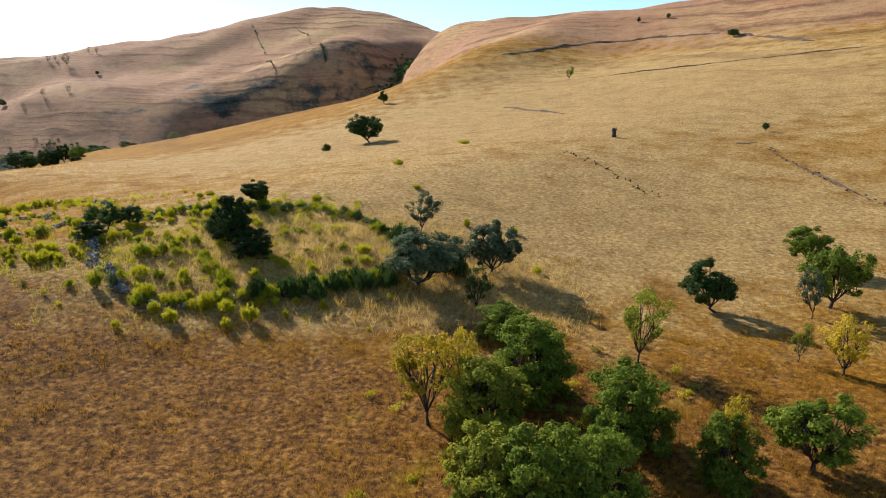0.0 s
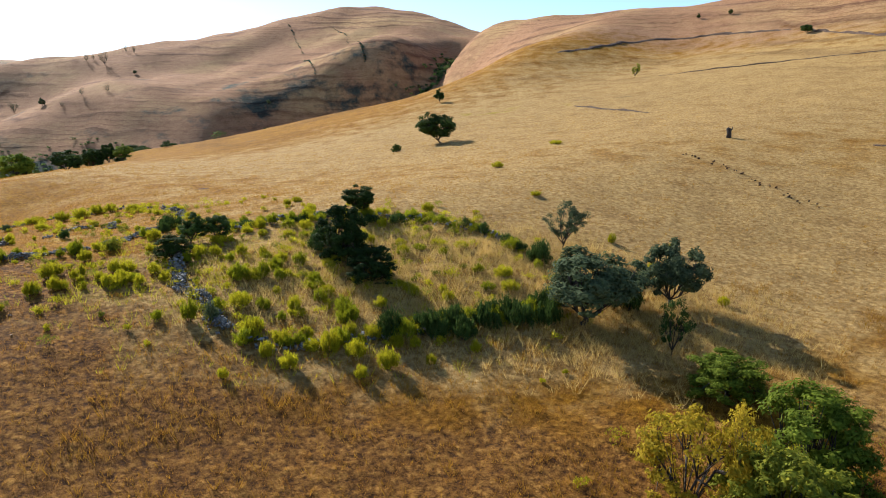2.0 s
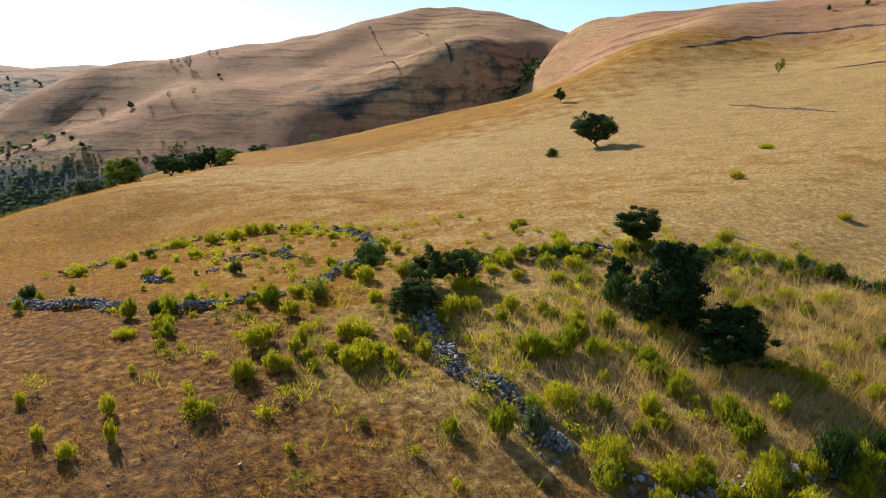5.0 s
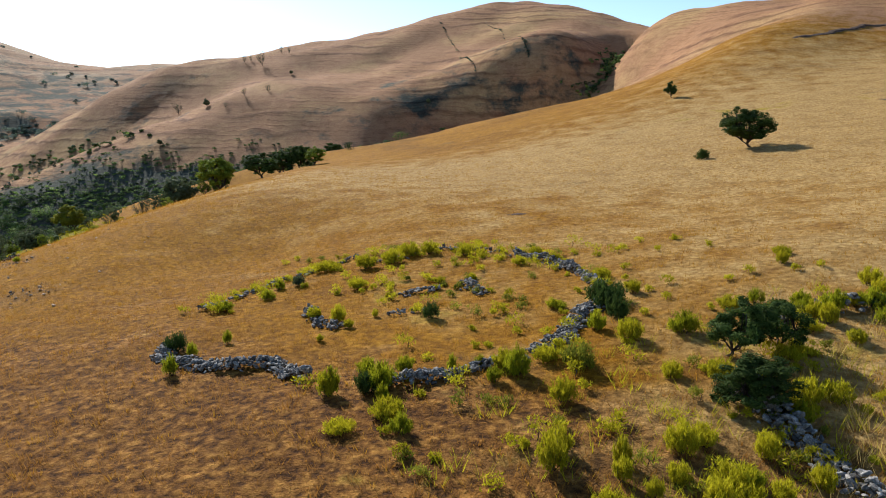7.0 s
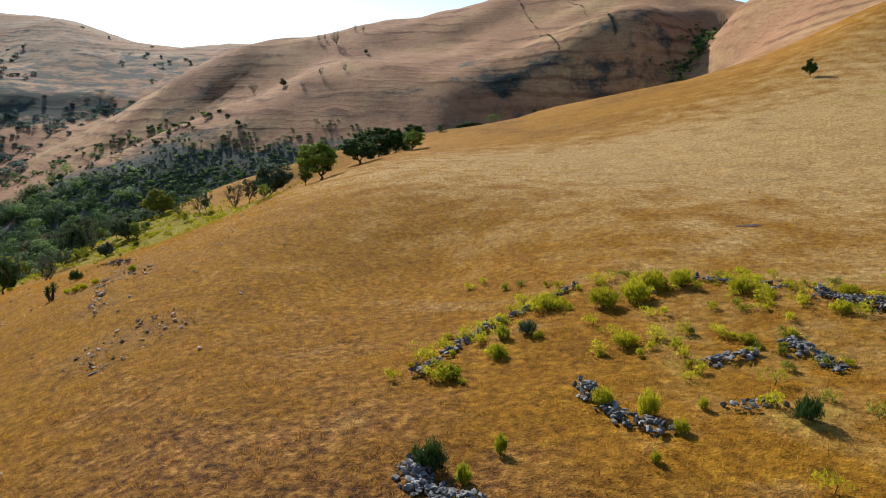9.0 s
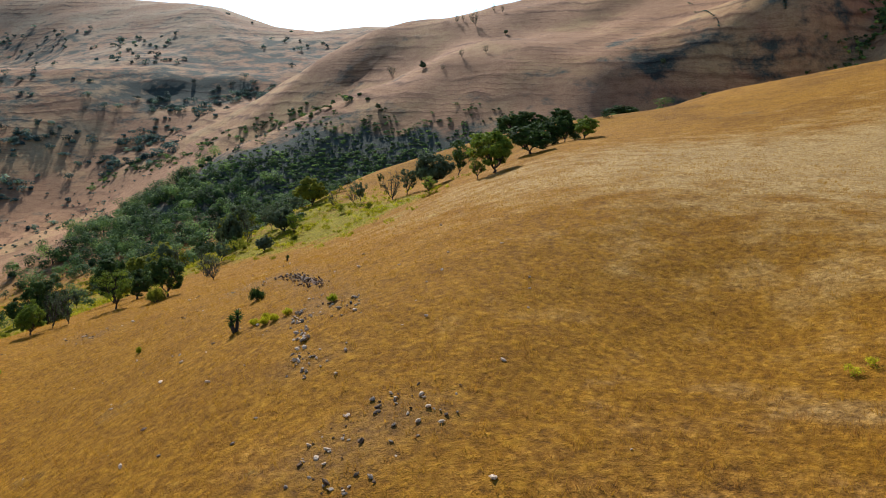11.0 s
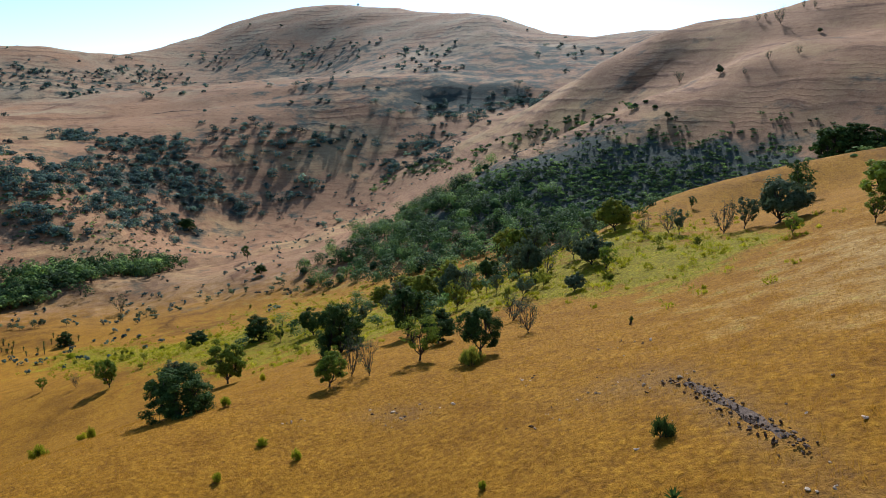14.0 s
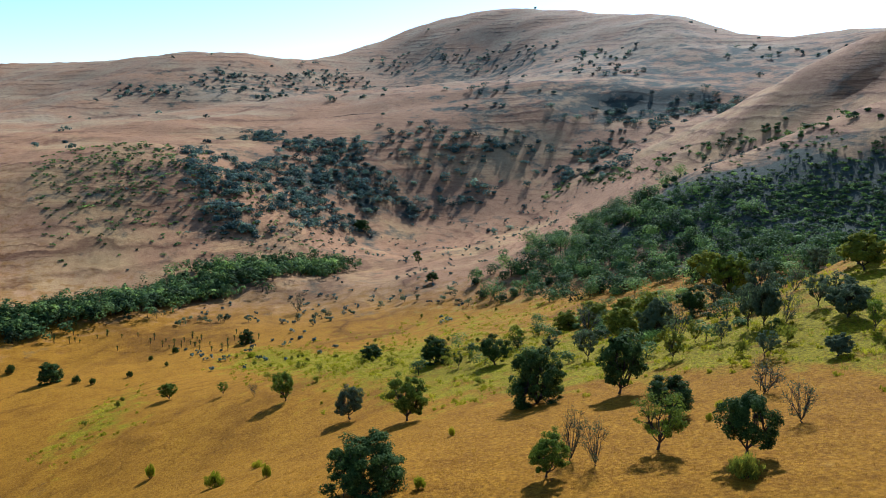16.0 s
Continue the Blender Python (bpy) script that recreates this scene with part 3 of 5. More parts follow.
bush_count = [0]


def bush(leaf, x, y, high, wide, where=" among dry grass", group="bushes on the slope"):
    bush_count[0] += 1
    k = bush_count[0]
    variant = k % 3

    def make():
        ob = new("bush")
        s, f = bush_mesh(leaf, hash_seed("bush", leaf, variant))
        part("stem", s, ob)
        part("foliage", f, ob)
        return ob

    ob = put_model(("bush", leaf, variant), make, x, y, wide * (0.84 if leaf in ("lime", "herb") else 1.0), high, (k * 97) % 360, 0.02)
    return tagged(ob, BUSH_WORDS[leaf] + where, "bush", group)


def stone_mesh(seed, material):
    """One rough field stone, about 1 m long, with flat broken faces."""
    rng = np.random.default_rng(seed)
    bm = bmesh.new()
    bmesh.ops.create_icosphere(bm, subdivisions=1, radius=0.6)
    cuts = unit(rng.normal(size=(5, 3)))
    for v in bm.verts:
        p = np.array(v.co) * rng.uniform(0.85, 1.12)
        for c in cuts:
            over = p @ c - 0.30
            if over > 0:
                p = p - c * over * 0.97
        v.co = Vector(p * (1.0, 0.74, 0.48))
    me = bpy.data.meshes.new("stone")
    bm.to_mesh(me)
    bm.free()
    me.materials.append(material)
    return me


STONES = [stone_mesh(s, STONE) for s in range(9)]
PALE_STONES = [stone_mesh(s, STONE_PALE) for s in range(9)]
BROWN_STONES = [stone_mesh(s, STONE_BROWN) for s in range(9)]
STONE_DATA = []
for stone_me in STONES:
    STONE_DATA.append((np.array([v.co[:] for v in stone_me.vertices]), np.array([p.vertices[:] for p in stone_me.polygons])))


def joined_stones(name, rows, material=None):
    """Stones (x, y, z, size, turn, tip) as one mesh."""
    vs, fs, k = [], [], 0
    for i, (x, y, z, s, turn, tip) in enumerate(rows):
        v, f = STONE_DATA[i % len(STONE_DATA)]
        m = np.array(Euler((tip, tip * 0.7, turn)).to_matrix())
        vs.append(v @ m.T * s + (x, y, z))
        fs.append(f + k)
        k += len(v)
    return mesh_of(name, np.concatenate(vs), np.concatenate(fs), material or STONE)


def stone_wall(line, wide, high, per_metre, seed, label, singles=120, size=0.30, pale=False, brown=False):
    """A tumbled dry-stone wall along a line of plan points: a heap of stones, highest in the middle."""
    rng = np.random.default_rng(seed)
    ob = new("stone_wall")
    ob.location = (line[0][0], line[0][1], float(ground_at(*line[0])))
    rows = []
    for (ax, ay), (bx, by) in zip(line[:-1], line[1:]):
        length = math.hypot(bx - ax, by - ay)
        for _ in range(int(length * per_metre)):
            s, off = rng.uniform(0, 1), rng.normal(0, 0.36) * wide
            x = ax + (bx - ax) * s - (by - ay) / length * off + rng.normal(0, 0.05)
            y = ay + (by - ay) * s + (bx - ax) / length * off + rng.normal(0, 0.05)
            top = high * max(0.0, 1 - (abs(off) / (0.85 * wide)) ** 2) * (0.7 + 0.5 * math.sin(x * 1.7) * math.sin(y * 1.3))
            d = size * rng.uniform(0.5, 1.5)
            rows.append((x, y, float(rng.uniform(0, 1) ** 0.5 * top + d * 0.12), d, rng.uniform(0, 6.3), rng.normal(0, 0.75)))
    levels = ground_at([r[0] for r in rows], [r[1] for r in rows])
    rows = [(x, y, z + g, d, a, b) for (x, y, z, d, a, b), g in zip(rows, levels)]
    rows.sort(key=lambda r: -r[3])
    base = ob.location
    for i, (x, y, z, d, a, b) in enumerate(rows[:singles]):
        st = part("stone", (PALE_STONES if pale else BROWN_STONES if brown else STONES)[i % 9], ob)
        st.matrix_basis = Matrix.LocRotScale((x - base.x, y - base.y, z - base.z), Euler((b, b * 0.7, a)), (d, d, d))
    rest = [(x - base.x, y - base.y, z - base.z, d, a, b) for x, y, z, d, a, b in rows[singles:]]
    if rest:
        tagged(part("rubble", joined_stones("rubble", rest, STONE_PALE if pale else STONE_BROWN if brown else STONE), ob), kind="stuff")
    return tagged(ob, label, "stone wall")


def earth_bank(line, high, label, seed, wide=1.0):
    """A cut bank or path edge across the slope: a low irregular face of bare soil with a grassy lip."""
    rng = np.random.default_rng(seed)
    pts = []
    for (ax, ay), (bx, by) in zip(line[:-1], line[1:]):
        n = max(2, int(math.hypot(bx - ax, by - ay) / 2.0))
        pts += [(ax + (bx - ax) * k / n, ay + (by - ay) * k / n) for k in range(n)]
    vs, fs = [], []
    for i, (x, y) in enumerate(pts):
        x2, y2 = pts[min(i + 1, len(pts) - 1)]
        x1, y1 = pts[max(i - 1, 0)]
        w = unit(np.array([x2 - x1, y2 - y1]))
        side = np.array([w[1], -w[0]])
        if ground_at(x + side[0] * 3, y + side[1] * 3) > ground_at(x, y):
            side = -side
        broken = 0.5 + 0.5 * math.sin(i * 0.55 + seed) * math.sin(i * 0.21 + 2 * seed)
        h = high * rng.uniform(0.3, 1.15) * broken * min(1, i / 3, (len(pts) - 1 - i) / 3)
        x, y = np.array([x, y]) + rng.normal(0, 0.35 * wide, 2)
        for off, up in ((0.7, -0.25), (0.2, 0.45 * h), (-0.1, h), (-1.0, h * 0.9), (-3.0, -0.25)):
            px, py = x + side[0] * off * wide, y + side[1] * off * wide
            vs.append((px, py, float(ground_at(px, py)) + up))
    for i in range(len(pts) - 1):
        for k in range(4):
            fs.append((i * 5 + k, i * 5 + k + 1, i * 5 + k + 6, i * 5 + k + 5))
    return tagged(new("bank", mesh_of("bank", vs, fs, SOIL_MAT)), label, "bank", "", "structure")


# ---- trees, singly: shape, leaf, x, y, height, width ----
KRAAL_TREES = [
    ("open", "mixed", 11.5, 43.7, 5.0, 4.2), ("round", "dark", 19.1, 52.1, 4.0, 4.8), ("round", "green", 30.2, 61.8, 3.3, 4.3),
    ("round", "green", 27.7, 52.8, 4.6, 5.2), ("open", "grey", 25.4, 50.7, 3.7, 2.5), ("open", "mixed", 21.2, 43.6, 2.5, 1.8),
    ("open", "yellow", 23.0, 41.8, 3.7, 4.1), ("round", "green", 16.7, 32.1, 3.9, 4.7), ("dense", "green", 8.7, 34.4, 4.6, 4.6),
    ("dense", "green", 12.4, 31.3, 3.5, 3.2), ("open", "yellow", -1.2, 37.3, 5.3, 5.0), ("dense", "green", 4.4, 39.8, 4.6, 5.1),
    ("dense", "mixed", 1.8, 35.8, 4.4, 4.9), ("dense", "mixed", 1.7, 29.0, 4.5, 4.4), ("dense", "green", 3.8, 27.6, 5.3, 4.9),
    ("dense", "green", 6.4, 29.7, 3.7, 4.0), ("dense", "green", 3.6, 47.1, 2.4, 4.1), ("open", "dark", 1.8, 51.2, 3.4, 2.5),
    ("round", "grey", 3.2, 57.9, 4.2, 5.2), ("open", "yellow", 12.8, 31.7, 4.1, 1.7), ("open", "yellow", 0.9, 37.0, 5.6, 2.8),
]
RING_TREES = [
    ("round", "grey", -2.7, 54.6, 4.6, 7.0), ("open", "grey", -2.6, 65.8, 3.7, 4.0), ("round", "grey", 0.1, 57.5, 2.5, 3.4),
    ("umbrella", "dark", -18.0, 70.1, 2.6, 4.0), ("round", "dark", -19.2, 219.0, 3.7, 3.3), ("open", "mixed", 36.0, 230.6, 4.2, 3.4),
    ("round", "dark", 48.9, 116.6, 1.3, 1.2), ("round", "dark", 78.9, 321.7, 2.2, 2.1), ("round", "dark", 89.5, 315.3, 2.1, 2.1),
    ("round", "dark", 97.1, 262.8, 2.8, 4.7),
]
RIDGE_TREES = [
    ("round", "green", -99.2, 196.5, 4.3, 6.0), ("round", "dark", -103.6, 198.3, 5.4, 4.9), ("round", "dark", -107.3, 197.9, 4.9, 7.3),
    ("round", "dark", -112.0, 206.0, 5.6, 6.5), ("round", "dark", -104.4, 180.4, 5.2, 9.4), ("round", "green", -102.8, 159.8, 6.3, 8.6),
    ("open", "green", -104.3, 156.8, 3.4, 3.9), ("open", "dark", -134.4, 214.8, 9.0, 8.6), ("round", "grey", -122.6, 176.7, 6.7, 8.6),
    ("open", "green", -114.5, 161.0, 2.8, 3.6), ("open", "grey", -128.0, 178.0, 4.9, 5.5), ("round", "dark", -163.0, 196.0, 5.6, 7.8),
    ("open", "grey", -147.2, 164.2, 5.2, 6.0), ("dense", "dark", -171.7, 344.2, 11.3, 15.2), ("dense", "dark", -165.5, 348.7, 10.8, 14.1),
    ("round", "green", -203.5, 216.2, 11.0, 11.0), ("dense", "dark", -153.9, 357.7, 9.7, 12.6), ("dense", "dark", -135.3, 387.7, 6.7, 18.4),
    ("round", "dark", -159.4, 343.4, 10.5, 12.3), ("bare", "grey", -126.6, 124.6, 3.5, 4.0),
]
SLOPE_TREES = [
    ("round", "dark", -124.7, 115.2, 4.6, 4.9), ("round", "green", -133.1, 103.9, 3.7, 3.5), ("bare", "grey", -132.1, 107.9, 4.0, 3.1),
    ("bare", "grey", -135.2, 108.0, 4.5, 3.4), ("open", "green", -131.1, 113.3, 4.6, 4.9), ("round", "dark", -137.6, 122.0, 3.9, 5.4),
    ("dense", "dark", -141.6, 93.4, 4.7, 6.2), ("round", "green", -180.4, 117.8, 6.9, 6.7), ("round", "grey", -197.8, 116.7, 5.8, 6.0),
    ("round", "green", -228.5, 116.3, 6.2, 5.6), ("dense", "dark", -160.9, 125.1, 7.3, 7.0), ("round", "dark", -202.7, 148.7, 5.9, 6.6),
    ("dense", "dark", -220.5, 146.1, 5.6, 6.6), ("open", "dark", -209.4, 144.9, 3.6, 3.1),
]
LOWER_TREES = [
    ("dense", "dark", -251.5, 146.3, 3.6, 5.6), ("round", "dark", -151.6, 129.7, 6.8, 5.9), ("open", "grey", -181.3, 152.2, 5.4, 5.6),
    ("open", "green", -212.8, 161.6, 4.6, 5.0), ("open", "grey", -197.7, 157.5, 4.2, 4.5), ("round", "mixed", -186.7, 166.1, 6.5, 7.8),
    ("open", "grey", -165.2, 173.5, 7.2, 6.7), ("round", "grey", -144.4, 161.8, 4.5, 6.0), ("round", "green", -199.0, 263.8, 11.9, 13.7),
    ("open", "grey", -180.0, 212.8, 5.2, 6.0), ("bare", "grey", -135.4, 132.4, 3.2, 5.0), ("open", "grey", -144.5, 145.3, 3.3, 3.5),
    ("open", "mixed", -161.3, 154.0, 3.4, 2.7), ("round", "green", -272.9, 102.2, 3.9, 4.7), ("dense", "dark", -336.6, 79.5, 6.3, 7.5),
]
TERRACE_TREES = [
    ("open", "green", -254.4, 110.5, 3.4, 3.1), ("bare", "grey", -240.6, 113.6, 3.2, 2.6), ("bare", "grey", -385.0, 175.6, 8.8, 8.2),
    ("round", "grey", -179.1, 165.6, 7.3, 6.4), ("open", "grey", -196.1, 194.7, 4.9, 5.3), ("open", "grey", -199.2, 205.8, 4.9, 5.6),
    ("dense", "mixed", -218.3, 179.4, 4.5, 5.9), ("round", "dark", -370.1, 233.1, 4.6, 6.5), ("dense", "dark", -547.9, 281.5, 7.1, 12.3),
    ("dense", "dark", -344.3, 141.8, 4.9, 5.6), ("open", "dark", -425.9, 257.9, 7.9, 7.2), ("open", "mixed", -157.6, 145.2, 4.6, 4.5),
    ("dense", "mixed", -214.2, 184.1, 5.2, 7.7), ("bare", "grey", -163.7, 179.7, 4.7, 4.2), ("round", "grey", -136.9, 146.7, 2.5, 3.6),
    ("open", "green", -138.6, 156.7, 4.0, 3.9), ("round", "mixed", -157.9, 188.8, 6.0, 8.0), ("bare", "grey", -146.9, 181.0, 4.0, 3.6),
    ("bare", "grey", -143.5, 183.4, 4.6, 4.4), ("open", "grey", -140.3, 181.0, 4.6, 4.4), ("bare", "grey", -131.0, 177.6, 5.6, 6.0),
    ("open", "dark", -154.1, 211.3, 2.6, 3.0),
]
RIM_TREES = [
    ("round", "mixed", -188.4, 174.2, 8.2, 8.6), ("bare", "grey", -169.4, 159.1, 5.8, 5.1), ("round", "dark", -192.8, 191.2, 5.8, 5.4),
    ("open", "grey", -156.5, 158.8, 6.7, 5.2), ("round", "grey", -154.4, 159.2, 6.2, 4.6), ("bare", "grey", -151.5, 159.4, 4.8, 4.1),
    ("open", "dark", -147.9, 152.3, 2.8, 2.1), ("open", "grey", -151.9, 167.1, 4.6, 4.4), ("open", "grey", -155.6, 152.0, 3.0, 2.5),
    ("round", "mixed", -205.9, 184.5, 6.0, 8.4), ("bare", "grey", -207.2, 175.9, 6.5, 8.1), ("round", "mixed", -232.6, 244.6, 9.1, 11.5),
    ("round", "mixed", -206.8, 223.0, 7.8, 9.8),
]
FAR_HILL_TREES = [
    ("bare", "grey", -270.7, 533.9, 10.6, 8.8), ("bare", "grey", -271.4, 569.0, 5.2, 4.2), ("bare", "grey", -262.4, 561.8, 5.1, 3.8),
    ("bare", "grey", -229.8, 423.3, 4.5, 4.4), ("bare", "grey", -219.1, 431.4, 3.9, 4.5), ("bare", "grey", -302.3, 474.8, 7.4, 8.0),
    ("round", "grey", -252.4, 422.5, 4.6, 4.5), ("bare", "grey", -289.0, 543.2, 5.0, 4.9), ("round", "grey", -241.8, 515.8, 2.7, 3.1),
    ("round", "grey", -251.7, 373.4, 2.9, 3.4), ("round", "grey", -277.2, 387.3, 2.7, 3.6), ("bare", "grey", -285.7, 547.1, 4.2, 4.1),
    ("bare", "grey", -235.9, 412.1, 3.2, 3.7), ("round", "grey", -127.0, 432.5, 2.9, 3.1),
]
WALL_TREES = [
    ("round", "dark", -30.1, 64.1, 2.3, 2.8), ("dense", "dark", -29.8, 60.3, 1.7, 2.7), ("round", "dark", -28.2, 64.8, 1.9, 2.6),
]
DARK_MASS = [
    ("dense", "deep", -18.0, 60.6, 4.0, 3.9), ("dense", "deep", -15.9, 58.2, 2.3, 3.7), ("dense", "deep", -20.1, 63.7, 1.9, 1.7),
]

for row in KRAAL_TREES:
    tree(*row, "in the thicket below the enclosure", "trees below the enclosure", True)
for row in RING_TREES:
    tree(*row, "by the ruined stone enclosure" if row[3] < 100 else "on the upper grass slope", "", row[3] < 90)
for row in WALL_TREES + DARK_MASS:
    tree(*row, "growing over the ruined stone wall", "", True)
for row in RIDGE_TREES:
    tree(*row, "along the gully edge", "trees along the gully edge")
for row in SLOPE_TREES:
    tree(*row, "on the slope above the valley", "trees on the valley slope", True)
for row in LOWER_TREES + TERRACE_TREES + RIM_TREES:
    tree(*row, "on the slope above the valley", "trees on the valley slope")
for row in FAR_HILL_TREES:
    tree(*row, "on the far brown hillside", "trees on the far hill")
tagged(tree("dome", "dark", -15.4, 142.5, 5.2, 9.0, fine=True), "dark green wide thorn tree alone on the straw slope", "tree")

# ---- bushes, singly: leaf, x, y, height, width ----
BUSHES_TERRACE = [
    ("lime", -36.0, 55.6, 1.01, 1.10), ("lime", -34.1, 55.3, 0.77, 0.75), ("lime", -34.5, 53.7, 0.84, 1.02),
    ("lime", -35.5, 52.8, 0.92, 0.90), ("lime", -36.1, 50.0, 0.73, 0.72), ("lime", -39.0, 49.6, 0.73, 0.72),
    ("lime", -41.5, 47.0, 0.67, 0.65), ("lime", -40.3, 47.6, 0.68, 0.58), ("lime", -38.8, 46.9, 0.57, 0.80),
    ("lime", -37.9, 47.9, 0.85, 0.50), ("lime", -42.7, 50.0, 0.57, 0.56), ("lime", -32.4, 57.2, 0.93, 1.25),
    ("lime", -32.6, 55.6, 0.66, 0.87), ("lime", -31.0, 54.9, 0.75, 1.26), ("lime", -31.7, 54.7, 0.85, 1.04),
    ("lime", -30.0, 57.5, 0.81, 0.91), ("lime", -33.3, 54.6, 0.64, 0.63), ("lime", -34.1, 56.2, 0.91, 0.67),
    ("lime", -28.8, 56.4, 0.78, 0.87), ("lime", -44.2, 59.9, 0.94, 1.05),
]
BUSHES_ENTRY = [
    ("herb", -42.5, 60.6, 0.95, 1.59), ("herb", -37.7, 62.3, 1.11, 0.95), ("herb", -40.8, 57.3, 0.61, 0.95),
    ("herb", -25.2, 51.1, 1.26, 1.23), ("herb", -24.2, 56.9, 1.11, 1.73), ("herb", -22.8, 57.4, 1.12, 1.53),
    ("herb", -20.9, 59.8, 0.96, 1.40), ("herb", -20.3, 52.5, 0.56, 0.82), ("herb", -21.5, 51.1, 0.79, 1.55),
    ("herb", -21.7, 57.3, 0.89, 0.87), ("herb", -21.8, 64.6, 0.69, 0.81), ("herb", -24.2, 52.9, 0.77, 1.13),
    ("herb", -21.7, 53.5, 0.78, 1.33), ("herb", -19.4, 57.3, 0.88, 1.29), ("herb", -18.6, 55.2, 0.81, 1.19),
    ("herb", -16.6, 53.0, 1.11, 1.99), ("herb", -17.0, 53.9, 1.15, 1.69), ("herb", -28.0, 70.3, 0.65, 0.96),
    ("herb", -26.4, 68.9, 0.63, 1.23), ("herb", -23.6, 67.5, 0.75, 1.46), ("herb", -27.0, 50.9, 0.54, 0.88),
    ("herb", -25.7, 59.9, 0.61, 0.96), ("herb", -28.6, 59.6, 0.74, 0.97), ("grey", -24.0, 51.4, 1.12, 0.99),
]
BUSHES_WALL = [
    ("lime", -21.4, 50.3, 1.17, 1.63), ("lime", -20.1, 48.6, 0.93, 1.09), ("lime", -18.7, 47.6, 1.03, 1.31),
    ("lime", -18.5, 50.7, 0.70, 1.10), ("lime", -16.9, 49.5, 1.30, 1.38), ("lime", -16.1, 51.2, 0.99, 1.11),
    ("lime", -15.5, 49.3, 0.97, 1.58), ("lime", -14.9, 47.3, 0.76, 0.89), ("lime", -13.6, 48.5, 1.21, 1.54),
    ("lime", -13.4, 50.7, 0.70, 1.09), ("lime", -12.4, 50.9, 0.70, 0.82), ("lime", -11.4, 49.4, 0.67, 0.79),
    ("lime", -9.0, 50.9, 0.70, 0.82), ("lime", -21.6, 46.0, 0.62, 0.72), ("lime", -12.8, 52.2, 0.87, 1.70),
    ("lime", -19.8, 53.6, 0.91, 1.18), ("lime", -23.1, 53.7, 0.91, 1.78), ("lime", -14.8, 54.7, 0.77, 1.09),
    ("lime", -10.8, 56.3, 0.70, 1.12), ("lime", -18.3, 55.9, 0.80, 1.25), ("lime", -13.0, 56.5, 0.80, 1.26),
]
BUSHES_KRAAL = [
    ("lime", -23.3, 57.1, 0.66, 1.93), ("lime", -21.5, 57.9, 0.67, 1.31), ("lime", -11.8, 64.4, 0.57, 1.48),
    ("lime", -10.1, 64.0, 0.56, 1.47), ("lime", -7.2, 60.0, 0.86, 1.69), ("lime", -6.8, 58.1, 0.83, 1.62),
    ("lime", -31.2, 55.6, 0.80, 1.57), ("lime", -31.8, 57.8, 0.68, 1.32), ("lime", -35.9, 56.5, 0.83, 1.29),
    ("lime", -35.3, 53.0, 0.76, 1.07), ("lime", -34.0, 53.8, 0.62, 0.91), ("lime", -35.6, 50.0, 0.56, 0.82),
    ("lime", 1.5, 68.6, 0.81, 0.87), ("lime", 7.0, 58.6, 0.66, 0.97), ("lime", 5.8, 67.6, 0.71, 1.16),
    ("lime", -6.7, 95.4, 0.73, 1.67), ("lime", 2.2, 118.4, 0.62, 2.29), ("lime", -3.6, 79.2, 0.49, 1.43),
    ("lime", -25.4, 77.7, 0.49, 1.42), ("lime", -29.1, 69.8, 0.60, 1.67), ("lime", -26.6, 66.7, 0.56, 1.18),
]
SHRUBS_DARK = [
    ("dark", -34.5, 71.3, 1.10, 2.16), ("dark", -14.0, 69.0, 0.66, 0.53), ("dark", -23.0, 69.0, 0.58, 2.04),
    ("dark", -17.2, 68.6, 0.66, 2.02), ("dark", -15.2, 68.5, 0.74, 2.01), ("dark", -11.1, 52.1, 1.21, 1.41),
    ("dark", -9.7, 52.2, 1.32, 1.69), ("dark", -8.1, 53.3, 1.01, 1.45), ("dark", -6.3, 53.8, 1.55, 2.04),
    ("dark", -4.7, 54.3, 1.57, 1.77), ("dark", -22.4, 134.7, 1.29, 1.98), ("dark", -5.8, 64.7, 0.91, 1.04),
    ("dark", -4.5, 63.1, 1.69, 2.01), ("dark", -20.1, 62.4, 1.47, 1.80), ("dark", 0.4, 56.9, 1.91, 2.19),
]
BUSHES_RING = [
    ("herb", -44.2, 60.0, 1.04, 1.03), ("herb", -42.1, 59.6, 0.62, 0.64), ("herb", -43.5, 62.2, 0.64, 1.04),
    ("herb", -41.9, 62.0, 0.69, 1.02), ("herb", -40.2, 62.5, 0.61, 0.48), ("herb", -39.2, 62.8, 0.52, 0.55),
    ("herb", -37.7, 62.1, 1.00, 1.30), ("herb", -38.4, 61.4, 0.58, 0.79), ("herb", -34.9, 67.0, 0.83, 1.00),
    ("herb", -36.8, 70.5, 0.45, 1.33), ("herb", -51.6, 61.7, 0.87, 0.78), ("herb", -52.1, 64.2, 0.63, 0.61),
    ("herb", -51.5, 66.2, 0.62, 0.57), ("herb", -53.5, 74.6, 0.64, 1.13), ("herb", -53.7, 76.9, 0.61, 0.78),
    ("herb", -54.8, 72.1, 0.55, 1.34),
]
